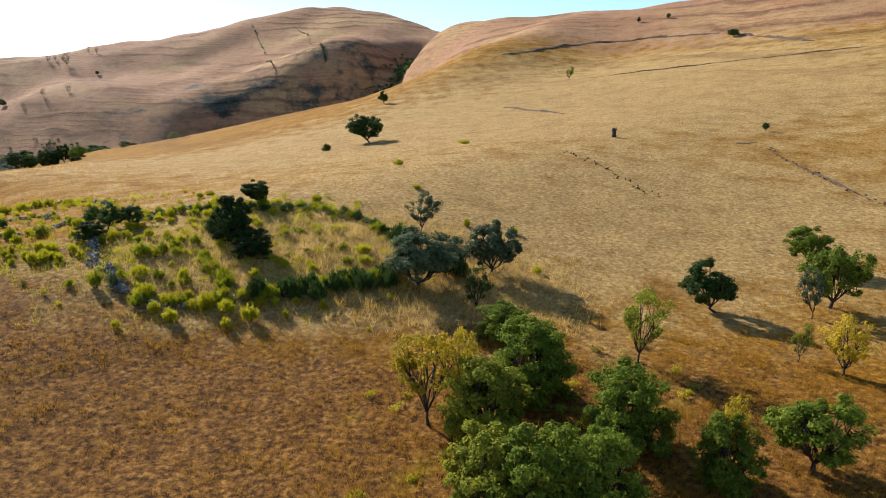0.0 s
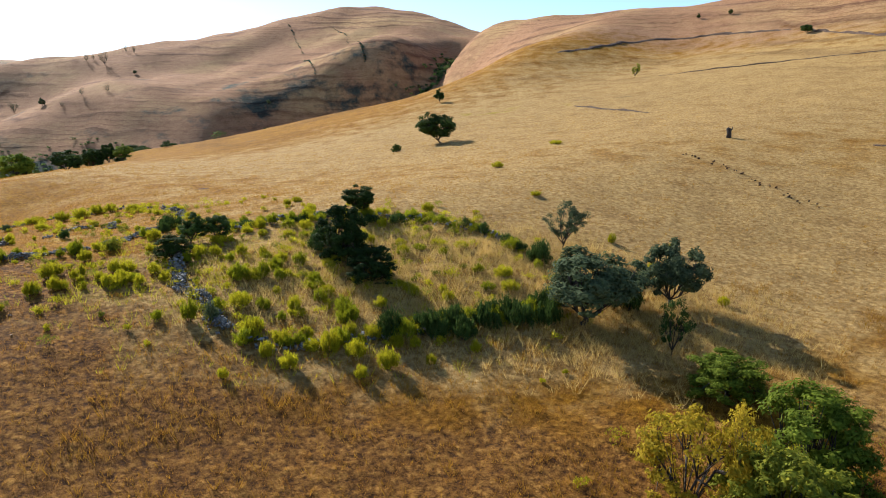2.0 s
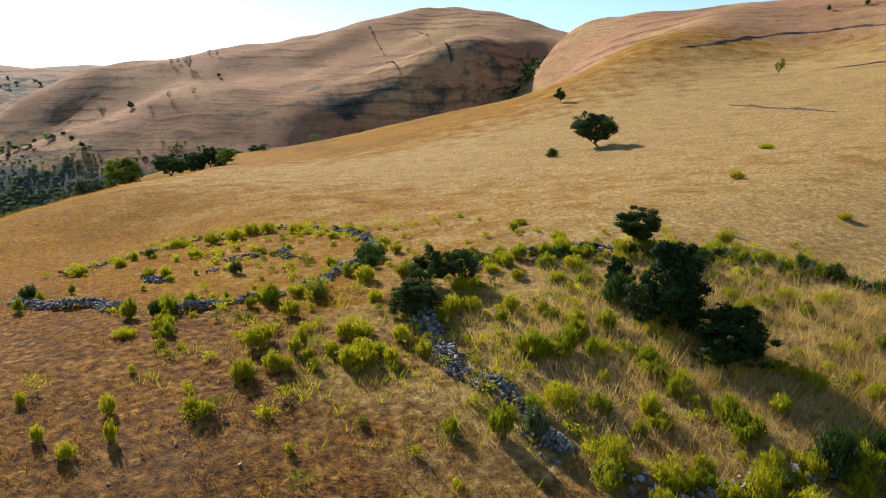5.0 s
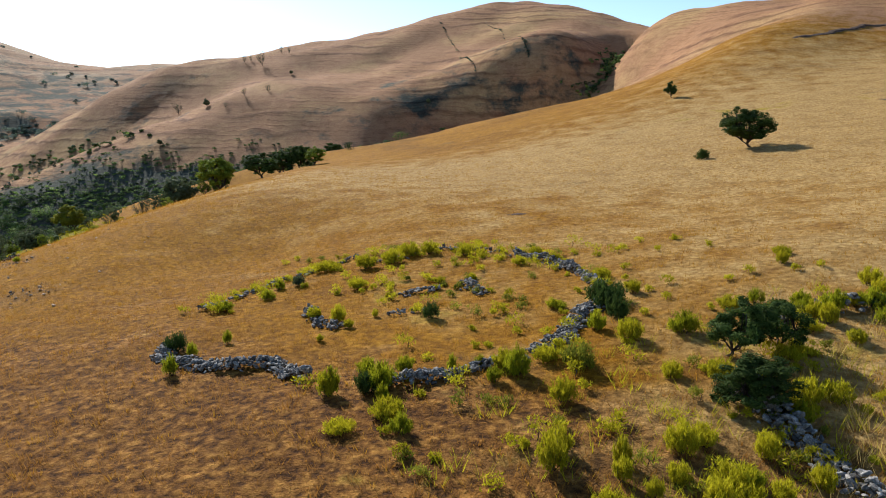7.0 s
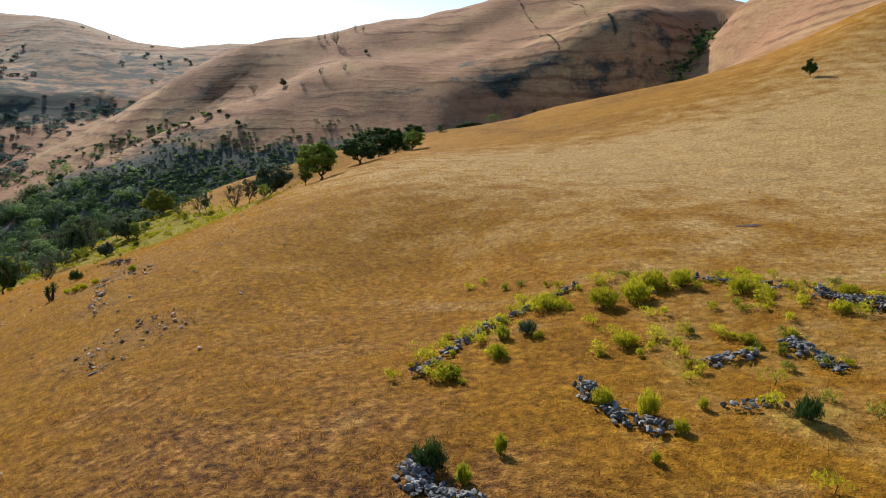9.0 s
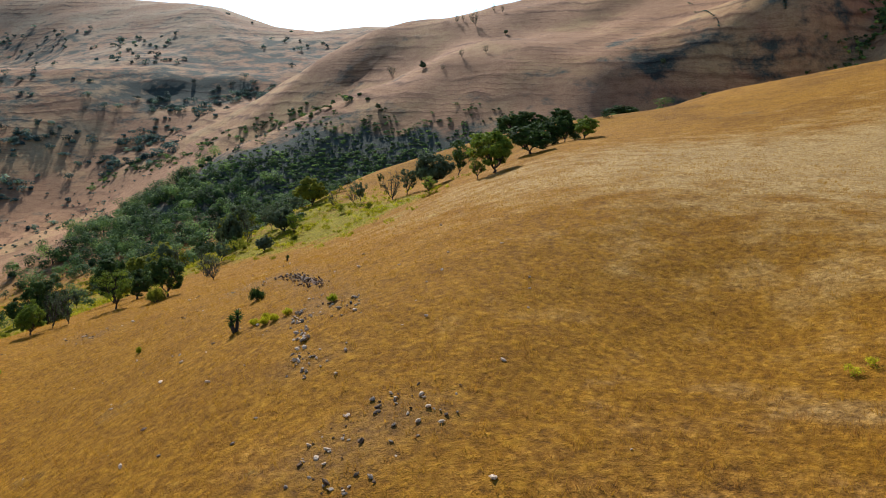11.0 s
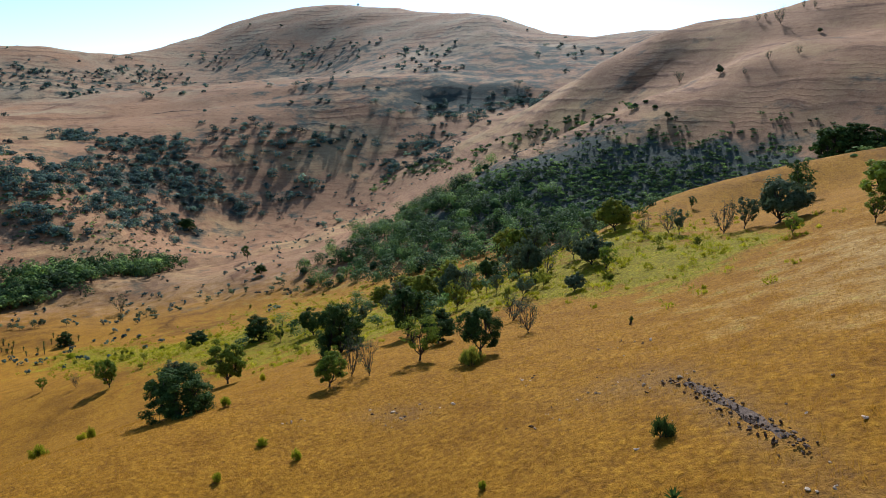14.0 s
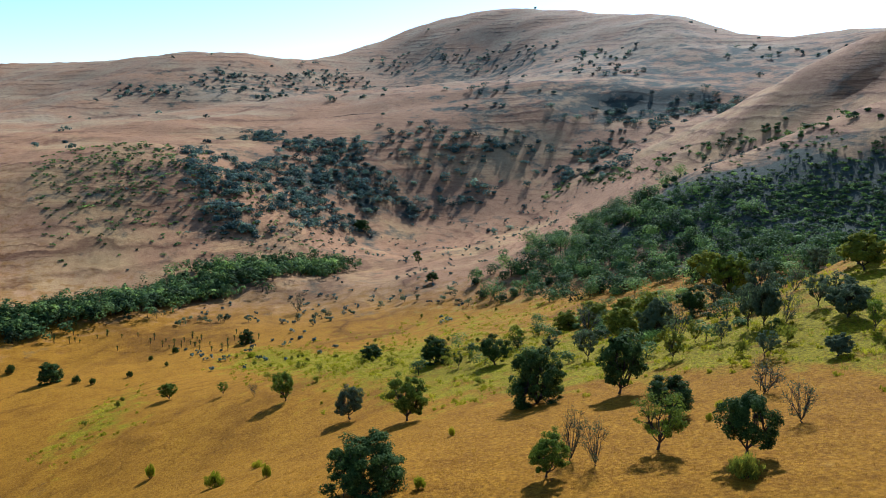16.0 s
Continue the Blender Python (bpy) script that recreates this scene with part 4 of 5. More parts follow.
BUSHES_RING_FAR = [
    ("lime", -52.4, 81.5, 0.75, 2.32), ("lime", -49.7, 81.5, 1.00, 1.96), ("lime", -48.2, 82.5, 0.95, 1.98),
    ("lime", -47.4, 84.0, 1.04, 1.70), ("lime", -46.1, 84.2, 0.90, 1.69), ("lime", -43.4, 83.1, 0.73, 1.63),
    ("lime", -38.8, 82.8, 0.51, 1.26), ("lime", -39.6, 80.4, 0.61, 1.20), ("lime", -37.5, 80.8, 0.49, 1.19),
    ("lime", -34.7, 75.9, 0.58, 1.28), ("lime", -43.7, 76.5, 0.46, 1.00), ("lime", -42.0, 77.3, 0.46, 0.73),
    ("lime", -45.6, 70.1, 0.43, 0.42), ("lime", -48.4, 75.8, 0.63, 1.41), ("lime", -48.8, 70.2, 0.62, 0.97),
    ("lime", -47.3, 69.5, 0.96, 0.94), ("lime", -46.3, 68.2, 0.46, 0.67), ("lime", -47.0, 66.3, 0.32, 0.42),
]
SHRUBS_RING = [
    ("dark", -42.9, 60.1, 0.81, 0.95), ("dark", -53.3, 64.9, 0.91, 1.10), ("dark", -34.5, 70.4, 1.02, 1.56),
    ("grey", -52.7, 77.4, 0.74, 0.85), ("dark", -42.6, 69.4, 0.83, 0.90), ("mixed", -35.5, 63.0, 0.94, 1.48),
    ("dark", -34.0, 68.7, 0.83, 1.01),
]
SHRUBS_SLOPE = [
    ("mixed", -121.8, 110.9, 1.72, 2.27), ("herb", -153.7, 96.7, 1.36, 1.17), ("herb", -173.6, 95.2, 1.77, 1.47),
    ("herb", -185.6, 92.0, 1.97, 3.26), ("herb", -212.8, 88.1, 2.43, 2.01), ("lime", -135.2, 125.8, 0.84, 1.24),
    ("herb", -133.6, 122.3, 0.70, 0.79), ("lime", -187.6, 98.4, 0.95, 2.33), ("dark", -350.0, 118.4, 2.00, 2.73),
    ("dark", -346.4, 109.9, 1.74, 1.71), ("dark", -326.8, 111.4, 1.45, 1.42), ("dark", -322.8, 100.0, 1.74, 2.04),
    ("dark", -321.4, 89.8, 2.03, 1.98), ("dark", -326.9, 85.8, 2.39, 2.67), ("dark", -363.8, 69.4, 2.65, 3.71),
    ("herb", -319.6, 136.1, 1.49, 3.64), ("lime", -156.7, 110.4, 0.99, 0.97), ("herb", -138.6, 96.2, 0.95, 1.27),
]
SHRUBS_BANK = [
    ("dark", -95.8, 96.8, 1.01, 1.28), ("herb", -85.1, 91.1, 0.50, 0.81), ("herb", -119.4, 91.5, 0.81, 0.88),
    ("herb", -120.8, 86.5, 0.59, 0.83), ("herb", -102.7, 91.8, 0.52, 0.58), ("herb", -124.2, 91.7, 0.57, 1.11),
]

for row in BUSHES_TERRACE + BUSHES_ENTRY:
    bush(*row)
for row in BUSHES_WALL + BUSHES_KRAAL + SHRUBS_DARK:
    bush(*row, " by the ruined stone enclosure", "bushes of the large enclosure")
for row in BUSHES_RING + BUSHES_RING_FAR + SHRUBS_RING:
    bush(*row, " on the stone ring", "bushes of the stone ring")
for row in SHRUBS_SLOPE + SHRUBS_BANK:
    bush(*row)

# ---- dry-stone walls and outcrops ----
WALL_WEST = [(-29.7, 61.9), (-29.3, 59.9), (-28.7, 58.0), (-27.5, 55.6), (-26.5, 54.5), (-25.4, 53.8), (-24.6, 52.9), (-23.8, 51.3), (-22.9, 50.6)]
WALL_SOUTH = [(-21.9, 49.6), (-19.8, 49.8), (-17.6, 49.9), (-15.5, 50.8), (-13.6, 51.7), (-11.0, 52.8), (-8.6, 54.0), (-6.1, 55.0), (-3.4, 56.4)]
WALL_NORTH = [(-5.8, 64.7), (-7.1, 66.1), (-8.5, 67.5), (-10.8, 68.2), (-13.6, 68.9), (-17.3, 69.7), (-20.6, 69.8), (-23.8, 68.9), (-27.2, 69.3), (-28.3, 67.0)]
RING_SOUTH_WEST = [(-53.7, 65.2), (-53.5, 64.2), (-52.0, 63.0), (-50.5, 62.5), (-49.5, 62.4), (-48.7, 62.9), (-48.0, 63.3), (-47.1, 62.5), (-46.2, 61.6), (-45.6, 61.5)]
RING_SOUTH = [(-42.4, 60.9), (-41.5, 61.0), (-40.6, 61.4), (-39.8, 62.0), (-38.9, 62.8), (-38.1, 63.3), (-37.6, 63.7)]
RING_EAST = [(-37.3, 64.1), (-36.6, 65.4), (-36.0, 67.0), (-35.6, 68.7), (-35.1, 70.6)]
RING_NORTH_EAST = [(-34.7, 73.3), (-35.1, 75.0), (-35.8, 77.1), (-36.7, 79.0), (-37.9, 80.7), (-39.0, 81.6), (-40.2, 82.9)]
RING_NORTH = [(-41.2, 83.9), (-43.5, 84.7), (-45.9, 85.4), (-48.0, 83.5), (-50.4, 82.0)]
RING_WEST = [(-51.4, 84.9), (-53.1, 82.7), (-54.2, 79.8), (-55.3, 77.5), (-55.7, 74.8), (-56.1, 71.9)]
HEAP_A = [(-45.5, 74.3), (-44.8, 74.4), (-44.2, 74.8), (-43.3, 75.4)]
HEAP_B = [(-42.2, 76.7), (-41.5, 75.2), (-40.7, 73.7)]
HEAP_C = [(-49.7, 71.7), (-48.6, 69.6), (-47.5, 68.6), (-46.6, 67.8)]
HEAP_D = [(-45.2, 70.0), (-44.3, 70.1), (-43.3, 70.8)]
OUTCROP = [(-87.4, 90.9), (-85.6, 88.6), (-83.2, 85.8), (-82.6, 84.4), (-81.9, 83.5), (-80.7, 82.5), (-79.9, 81.2)]
BANK = [(-100.0, 104.3), (-98.2, 103.8), (-95.4, 101.0), (-91.8, 97.6), (-88.6, 95.4)]
FAR_BANK = [(44.7, 105.2), (44.0, 96.5), (44.7, 90.1), (45.2, 82.0), (46.0, 78.2)]
MID_BANK = [(15.4, 100.2), (17.9, 96.9), (19.9, 89.2), (21.4, 84.2), (23.3, 81.6)]
PATH_CUT = [(41.9, 226.6), (50.9, 225.6), (65.6, 219.2), (79.8, 214.0), (92.1, 206.4), (103.9, 200.2), (110.2, 195.9)]
UPPER_SCARP = [(16.8, 271.6), (29.8, 280.7), (44.7, 297.0), (58.9, 302.9), (76.9, 295.1), (91.0, 278.5), (97.5, 270.9)]
SIDE_SCARP = [(98.5, 271.0), (101.0, 252.4), (103.5, 225.2), (105.7, 219.4)]
LOW_SCARP = [(12.7, 182.2), (19.3, 167.5), (24.7, 154.6)]
SMALL_SCARP = [(41.2, 108.7), (42.8, 107.4), (45.7, 109.6)]
MOUND = [(-42.6, 97.7), (-41.4, 97.8), (-40.0, 97.6)]
HILL_TRACK = [(-162.8, 625.3), (-151.4, 599.0), (-139.5, 566.9), (-117.3, 493.1), (-105.2, 458.3)]
HILL_TRACK_EAST = [(-126.7, 618.8), (-107.7, 577.3), (-82.3, 483.9), (-78.1, 470.8), (-76.2, 464.7)]

stone_wall(WALL_WEST, 0.75, 0.5, 60, 1, "tumbled grey dry-stone wall of the large enclosure", 170, 0.24)
stone_wall(WALL_SOUTH, 0.8, 0.5, 14, 2, "overgrown grey dry-stone wall under green bushes", 90)
stone_wall(WALL_NORTH, 0.7, 0.5, 10, 3, "overgrown far wall of the large enclosure", 60)
stone_wall(RING_SOUTH_WEST, 0.62, 0.5, 70, 4, "grey dry-stone wall heap of the small ring", 200, 0.22)
stone_wall(RING_SOUTH, 0.55, 0.45, 70, 5, "grey dry-stone wall heap of the small ring", 200, 0.22)
stone_wall(RING_EAST, 0.7, 0.4, 72, 6, "broad tumbled stone wall of the small ring", 160, 0.22)
stone_wall(RING_NORTH_EAST, 0.5, 0.4, 54, 7, "curved grey stone wall of the small ring", 150, 0.22)
stone_wall(RING_NORTH, 0.5, 0.3, 10, 8, "overgrown low stone wall of the small ring", 50, 0.25)
stone_wall(RING_WEST, 0.4, 0.3, 16, 9, "broken low stone wall of the small ring", 60, 0.25)
for k, heap in enumerate((HEAP_A, HEAP_B, HEAP_C, HEAP_D)):
    stone_wall(heap, 0.55, 0.3, 24 if k < 3 else 10, 20 + k, "heap of grey stones inside the small ring", 40, 0.25)
for k in range(34):
    # a hedge has grown up along the south wall, thinner towards its west end
    s = k / 34 * (len(WALL_SOUTH) - 1.001)
    (ax, ay), (bx, by) = WALL_SOUTH[int(s)], WALL_SOUTH[int(s) + 1]
    x, y = ax + (bx - ax) * (s % 1) + 0.25 * math.sin(k * 5.1), ay + (by - ay) * (s % 1) + 0.3 * math.sin(k * 3.7)
    if k > 15:
        bush("dark" if k % 3 else "herb", x, y, 1.25 + 0.3 * math.sin(k * 2.3), 1.7 + 0.4 * math.sin(k * 1.9), " as a hedge on the stone wall", "hedge on the south wall")
    elif k % 3:
        bush("herb" if k % 2 else "lime", x, y, 0.8 + 0.2 * math.sin(k * 2.3), 1.2 + 0.3 * math.sin(k * 1.9), " on the ruined stone wall", "bushes of the large enclosure")
for k in range(30):
    s = k / 30 * (len(WALL_NORTH) - 1.001)
    (ax, ay), (bx, by) = WALL_NORTH[int(s)], WALL_NORTH[int(s) + 1]
    x, y = ax + (bx - ax) * (s % 1) + 0.3 * math.sin(k * 5.1), ay + (by - ay) * (s % 1) + 0.3 * math.sin(k * 3.7)
    if k % 4:
        bush("herb" if k % 3 else "dark", x, y, 0.75 + 0.2 * math.sin(k * 2.3), 1.5 + 0.4 * math.sin(k * 1.9), " on the overgrown far wall", "bushes of the large enclosure")
rng = np.random.default_rng(88)
for k in range(75):
    # yellow-green bushes thriving on the old dung soil inside the enclosure
    x, y = float(rng.normal(-21, 8.5)), float(rng.normal(64, 5.5))
    bush(("lime", "lime", "herb")[k % 3], x, y, float(rng.uniform(0.45, 0.95)), float(rng.uniform(0.7, 1.6)), " inside the ruined stone enclosure", "bushes of the large enclosure")
stone_wall(OUTCROP, 0.8, 0.05, 4, 31, "line of loose pale rocks in the dry grass", 60, 0.26, True)
earth_bank(BANK, 0.34, "low worn bank of dark soil in the grass", 12, 0.34)
stone_wall(BANK, 0.9, 0.24, 11, 32, "low bank of dark brown rubble in the grass", 70, 0.19, brown=True)
stone_wall(FAR_BANK, 0.8, 0.15, 2.0, 33, "old stone terrace line on the slope", 40, 0.30, brown=True)
stone_wall(MID_BANK, 0.9, 0.2, 2, 34, "old stone terrace line on the slope", 24, 0.28, brown=True)
earth_bank(FAR_BANK, 0.28, "old terrace bank of bare soil across the slope", 3, 0.14)
earth_bank(PATH_CUT, 0.55, "cut bank of a footpath along the hill", 4, 0.5)
earth_bank(UPPER_SCARP, 0.8, "worn soil scarp below the hill crest", 5, 0.8)
earth_bank(SIDE_SCARP, 1.1, "worn soil scarp on the hill", 6, 0.6)
earth_bank(LOW_SCARP, 0.6, "small worn soil scarp on the slope", 7, 0.5)
earth_bank(SMALL_SCARP, 0.6, "small worn soil scarp on the slope", 8, 0.5)
earth_bank([(-793, 348), (-786, 382), (-763, 408)], 0.5, "worn soil ledge on the far valley side", 11, 0.8)
earth_bank(MOUND, 0.3, "low mound of bare soil in the grass", 9, 0.4)


def aloe(x, y, high, lean=0.0, heads=((0, 0, 1.0),), label="dark single-stemmed aloe with a rosette of thick leaves"):
    rng = np.random.default_rng(int(abs(x * 7 + y * 3)))
    ob = new("aloe")
    ob.matrix_basis = pose(x, y, float(ground_at(x, y)), 0, lean, float(rng.uniform(0, 360)))
    for hx, hy, tall in heads:
        v, f = tube([(hx * 0.2, hy * 0.2, -0.2), (hx * 0.7, hy * 0.7, high * 0.3 * tall), (hx, hy, high * 0.62 * tall)], [0.11, 0.11, 0.07], 7)
        part("stem", mesh_of("stem", v, f, BARK, True), ob)
        part("rosette", rosette_mesh(high * tall, hx, hy), ob)
    return tagged(ob, label, "aloe")


def rosette_mesh(high, hx, hy):
    vs, fs = [], []
    for i in range(40):
        a, up = i * 2.4, math.radians(-60 + 135 * (i / 39))
        w = np.array([math.cos(a) * math.cos(up), math.sin(a) * math.cos(up), math.sin(up)])
        s = np.cross(w, (0, 0, 1.0001))
        s = s / (np.linalg.norm(s) + 1e-6) * 0.055
        b = np.array([hx, hy, high * (0.50 + 0.18 * i / 39)])
        length = high * (0.22 if up < 0 else 0.33)
        k = len(vs)
        vs += [b - s, b + s, b + w * length * 0.55 + s * 0.8 + (0, 0, 0.04), b + w * length - (0, 0, 0.03), b + w * length * 0.55 - s * 0.8 + (0, 0, 0.04)]
        fs += [(k, k + 1, k + 2, k + 3, k + 4)]
    return mesh_of("rosette", vs, fs, LEAF["dark"])


aloe(-91.5, 89.7, 1.55, 3, ((-0.30, 0.15, 0.85), (0.25, -0.1, 1.0), (0.1, 0.3, 0.45)), "dark two-headed aloe standing in the dry grass")
aloe(-114.0, 123.5, 0.9, -8)
for k in range(5):
    bush("lime", -90.2 + 0.55 * k, 90.0 + 0.5 * math.sin(k * 2.0), 0.45, 0.8)
rng = np.random.default_rng(77)
for k in range(46):
    s = float(rng.uniform(0, 1))
    q = rng.normal(0, 1, 2)
    ob = aloe(-404 + 62 * s + q[0] * 7, 84 + 54 * s + q[1] * 6, float(rng.uniform(1.4, 3.2)), float(rng.normal(0, 3)), label="dark tall aloe standing on the bare valley terrace")
    tagged(ob, group="aloes on the terrace")


def dead_stump(x, y):
    ob = new("tree_stump")
    ob.matrix_basis = pose(x, y, float(ground_at(x, y)))
    v, f = tube([(0, 0, -0.2), (0.03, 0, 0.5), (-0.05, 0.02, 1.15), (0.02, 0, 1.3)], [0.36, 0.30, 0.33, 0.12], 9)
    part("stem", mesh_of("stem", v, f, BARK, True), ob)
    v, f = tube([(0.1, 0, 0.8), (0.4, 0.05, 1.1), (0.42, 0.05, 1.4)], [0.10, 0.08, 0.04], 6)
    part("branch", mesh_of("branch", v, f, BARK, True), ob)
    return tagged(ob, "dark weathered tree stump on the straw slope", "stump")


dead_stump(24.7, 113.0)


# ---- what nobody could count: woods, herbs, grass ----
def woods(name, label, seed, n, box, mask, high=(3.0, 6.0), leaf="dull", cards=110, size=0.55, category="woodland", spread=0.5, squat=1.0):
    """Trees of a closed wood, where mask(x, y) is above a random number, or a row of scrub along the lines in box."""
    rng = np.random.default_rng(seed)
    if mask is None:
        x, y = np.concatenate([row_points(rng, line, n) for line in box], 1)
    else:
        x, y = rng.uniform(box[0], box[1], n), rng.uniform(box[2], box[3], n)
        keep = mask(x, y) > rng.uniform(0, 1, n)
        x, y = x[keep], y[keep]
    z = ground_at(x, y)
    h = rng.uniform(*high, len(x)) * rng.uniform(0.7, 1.15, len(x))
    w = h * rng.uniform(0.50, 0.80, len(x)) * squat
    pts, outs, tones, tv, tf = [], [], [], [], []
    for px, py, pz, ph, pw in zip(x, y, z, h, w):
        lobes = np.stack([rng.normal(0, spread, 5) * pw, rng.normal(0, spread, 5) * pw, rng.uniform(*((0.25, 0.80) if squat <= 1 else (0.12, 0.60)), 5) * ph], 1)
        d = unit(rng.normal(size=(cards, 3)) + (0, 0, 0.5)) * rng.uniform(0.55, 1.0, (cards, 1))
        outs.append(unit(d) * 1.3 + (0, 0, 0.3))
        tones.append(np.full(cards, np.clip(rng.normal(0, 0.34 if size > 0.2 else 0.12), -0.6, 0.85)))
        pts.append(lobes[rng.integers(0, 5, cards)] + d * np.array([pw * 0.5, pw * 0.5, ph * 0.24]) + (px, py, pz))
        v, f = tube([(px, py, pz - 0.3), (px + 0.1, py, pz + ph * 0.2), (px, py, pz + ph * 0.4)], [0.028 * ph, 0.02 * ph, 0.008 * ph], 3)
        k = len(tv)
        tv.extend(v)
        tf.extend(tuple(i + k for i in q) for q in f)
    ob = new(name)
    part("stems", mesh_of("stems", tv, tf, BARK), ob)
    part("crowns", cards_mesh("crowns", leaves(rng, np.concatenate(pts), size, 0.6, 1.2 if size > 0.2 else 2.6, 0.0 if size > 0.2 else 0.5, np.concatenate(outs)), 3, LEAF[leaf], np.concatenate(tones)), ob)
    return tagged(ob, label, category, "", "stuff")


def row_points(rng, line, n):
    """n points strewn along a line of plan points."""
    line = np.array(line)
    s = rng.uniform(0, len(line) - 1.001, n)
    i = s.astype(int)
    p = line[i] + (line[i + 1] - line[i]) * (s - i)[:, None] + rng.normal(0, 0.45, (n, 2))
    return p.T


def gully(x, y):
    return np.clip(1.5 * np.maximum.reduce([blob(x, y, -265, 255, 24, 22), blob(x, y, -305, 275, 34, 30, -15), blob(x, y, -335, 290, 22, 30), blob(x, y, -240, 272, 16, 16), blob(x, y, -330, 250, 18, 10), blob(x, y, -345, 318, 22, 16)]) - 0.3, 0, 1)


def gully_head(x, y):
    return 0.9 * blob(x, y, -240, 312, 36, 26, 30) + 0.5 * blob(x, y, -265, 318, 60, 9, 10) + 0.35 * blob(x, y, -190, 290, 30, 30)


def rim(x, y):
    return 0.7 * np.maximum.reduce([blob(x, y, -190, 205, 16, 16), blob(x, y, -215, 222, 16, 14), blob(x, y, -205, 200, 14, 16), blob(x, y, -178, 172, 10, 12), blob(x, y, -205, 178, 16, 16), 0.5 * blob(x, y, -164, 160, 8, 8), blob(x, y, -186, 228, 10, 16), 0.8 * blob(x, y, -118, 262, 12, 9), 0.6 * blob(x, y, -110, 208, 5, 12)])


def valley_side(x, y):
    dense = [blob(x, y, -559, 191, 20, 16), blob(x, y, -590, 235, 24, 24), blob(x, y, -621, 284, 26, 22), blob(x, y, -608, 308, 22, 20), blob(x, y, -557, 245, 20, 24), blob(x, y, -521, 189, 16, 14), blob(x, y, -714, 269, 14, 12), blob(x, y, -668, 305, 20, 26), blob(x, y, -609, 198, 12, 10)]
    loose = [blob(x, y, -586, 336, 16, 14), blob(x, y, -588, 380, 22, 22), blob(x, y, -624, 441, 18, 14), blob(x, y, -611, 468, 18, 12), blob(x, y, -544, 457, 22, 18), blob(x, y, -548, 498, 18, 24), blob(x, y, -500, 470, 18, 18), blob(x, y, -659, 360, 14, 10), blob(x, y, -640, 400, 30, 30), blob(x, y, -568, 565, 30, 20), blob(x, y, -546, 620, 24, 24)]
    return np.clip(1.3 * np.maximum.reduce(dense + [0.5 * v for v in loose]) - 0.15, 0, 1) + 0.02 * blob(x, y, -620, 400, 90, 160)


def along(x, y, line, wide):
    """1 on a line of plan points, falling off to its sides."""
    best = np.full(np.shape(x), 1e9)
    for (ax, ay), (bx, by) in zip(line[:-1], line[1:]):
        s = np.clip(((x - ax) * (bx - ax) + (y - ay) * (by - ay)) / ((bx - ax) ** 2 + (by - ay) ** 2), 0, 1)
        best = np.minimum(best, np.hypot(x - ax - s * (bx - ax), y - ay - s * (by - ay)))
    return np.exp(-0.5 * (best / wide) ** 2)


def far_bush(x, y):
    groves = [blob(x, y, -1186, 243, 30, 22), blob(x, y, -1163, 279, 26, 22), blob(x, y, -1184, 355, 40, 24), blob(x, y, -1126, 397, 36, 26), blob(x, y, -1214, 387, 40, 26), blob(x, y, -1219, 462, 50, 30), blob(x, y, -1250, 560, 60, 40)]
    thin = [blob(x, y, -883, 434, 40, 40), blob(x, y, -1270, 698, 70, 40), blob(x, y, -752, 508, 40, 16), blob(x, y, -866, 759, 60, 24), blob(x, y, -809, 727, 40, 30), blob(x, y, -740, 660, 60, 30), blob(x, y, -640, 830, 80, 30), blob(x, y, -1080, 760, 120, 40)]
    return 0.006 + np.clip(np.maximum.reduce(groves + [0.6 * v for v in thin]) - 0.2, 0, 0.9)


STREAM = [(-408, 20), (-411, 71), (-428, 110), (-440, 150), (-462, 190), (-455, 215)]
SIDE_STREAM = [(-415, 125), (-385, 142), (-370, 170), (-350, 215), (-318, 238)]
SPUR = [(-286, 380), (-330, 420), (-366, 452), (-398, 452), (-421, 446), (-462, 446), (-501, 449), (-521, 433)]

woods("woodland", "dense dark green bush filling the gully", 5, 1250, (-400, -200, 205, 360), gully, (3.5, 11.5), "dull", 420, 0.44, spread=0.20, squat=1.15)
woods("woodland", "scattered dark shrubs on the rocky gully side", 6, 9500, (-340, -90, 240, 380), gully_head, (0.5, 1.9), "dull", 52, 0.45, squat=1.8)
woods("woodland", "mixed bushes and trees along the gully rim", 11, 1300, (-240, -85, 95, 285), rim, (2.0, 4.8), "dull", 330, 0.25, spread=0.30, squat=1.2)
woods("woodland", "dark bush on the far valley side", 7, 6200, (-760, -470, 140, 680), valley_side, (2.8, 7.0), "haze_blue", 120, 0.85, spread=0.26, squat=1.7)
woods("woodland", "dark gallery bush along the stream", 8, 4200, (-490, -370, 15, 240), lambda x, y: along(x, y, STREAM, 7), (5.0, 9.0), "dull", 130, 0.8)
woods("woodland", "grey-green bushes along the side stream", 12, 420, (-430, -300, 110, 250), lambda x, y: 0.6 * along(x, y, SIDE_STREAM, 6), (2.0, 4.5), "grey", 160, 0.4)
woods("woodland", "bushes along the spur of the far hill", 13, 1300, (-540, -260, 350, 480), lambda x, y: 0.6 * along(x, y, SPUR, 10), (1.6, 4.5), "dull", 90, 0.7, spread=0.3, squat=1.5)
woods("woodland", "sparse bushes on the distant hills", 9, 7000, (-1400, -480, 80, 1000), far_bush, (3.0, 7.5), "haze_blue", 46, 1.5, spread=0.3, squat=1.3)
woods("woodland", "low bushes on the green valley slope", 10, 340, (-330, -110, 70, 230), lambda x, y: np.clip(GREEN(x, y) - 0.2, 0, 0.5), (0.8, 2.2), "mixed", 150, 0.17, spread=0.3)
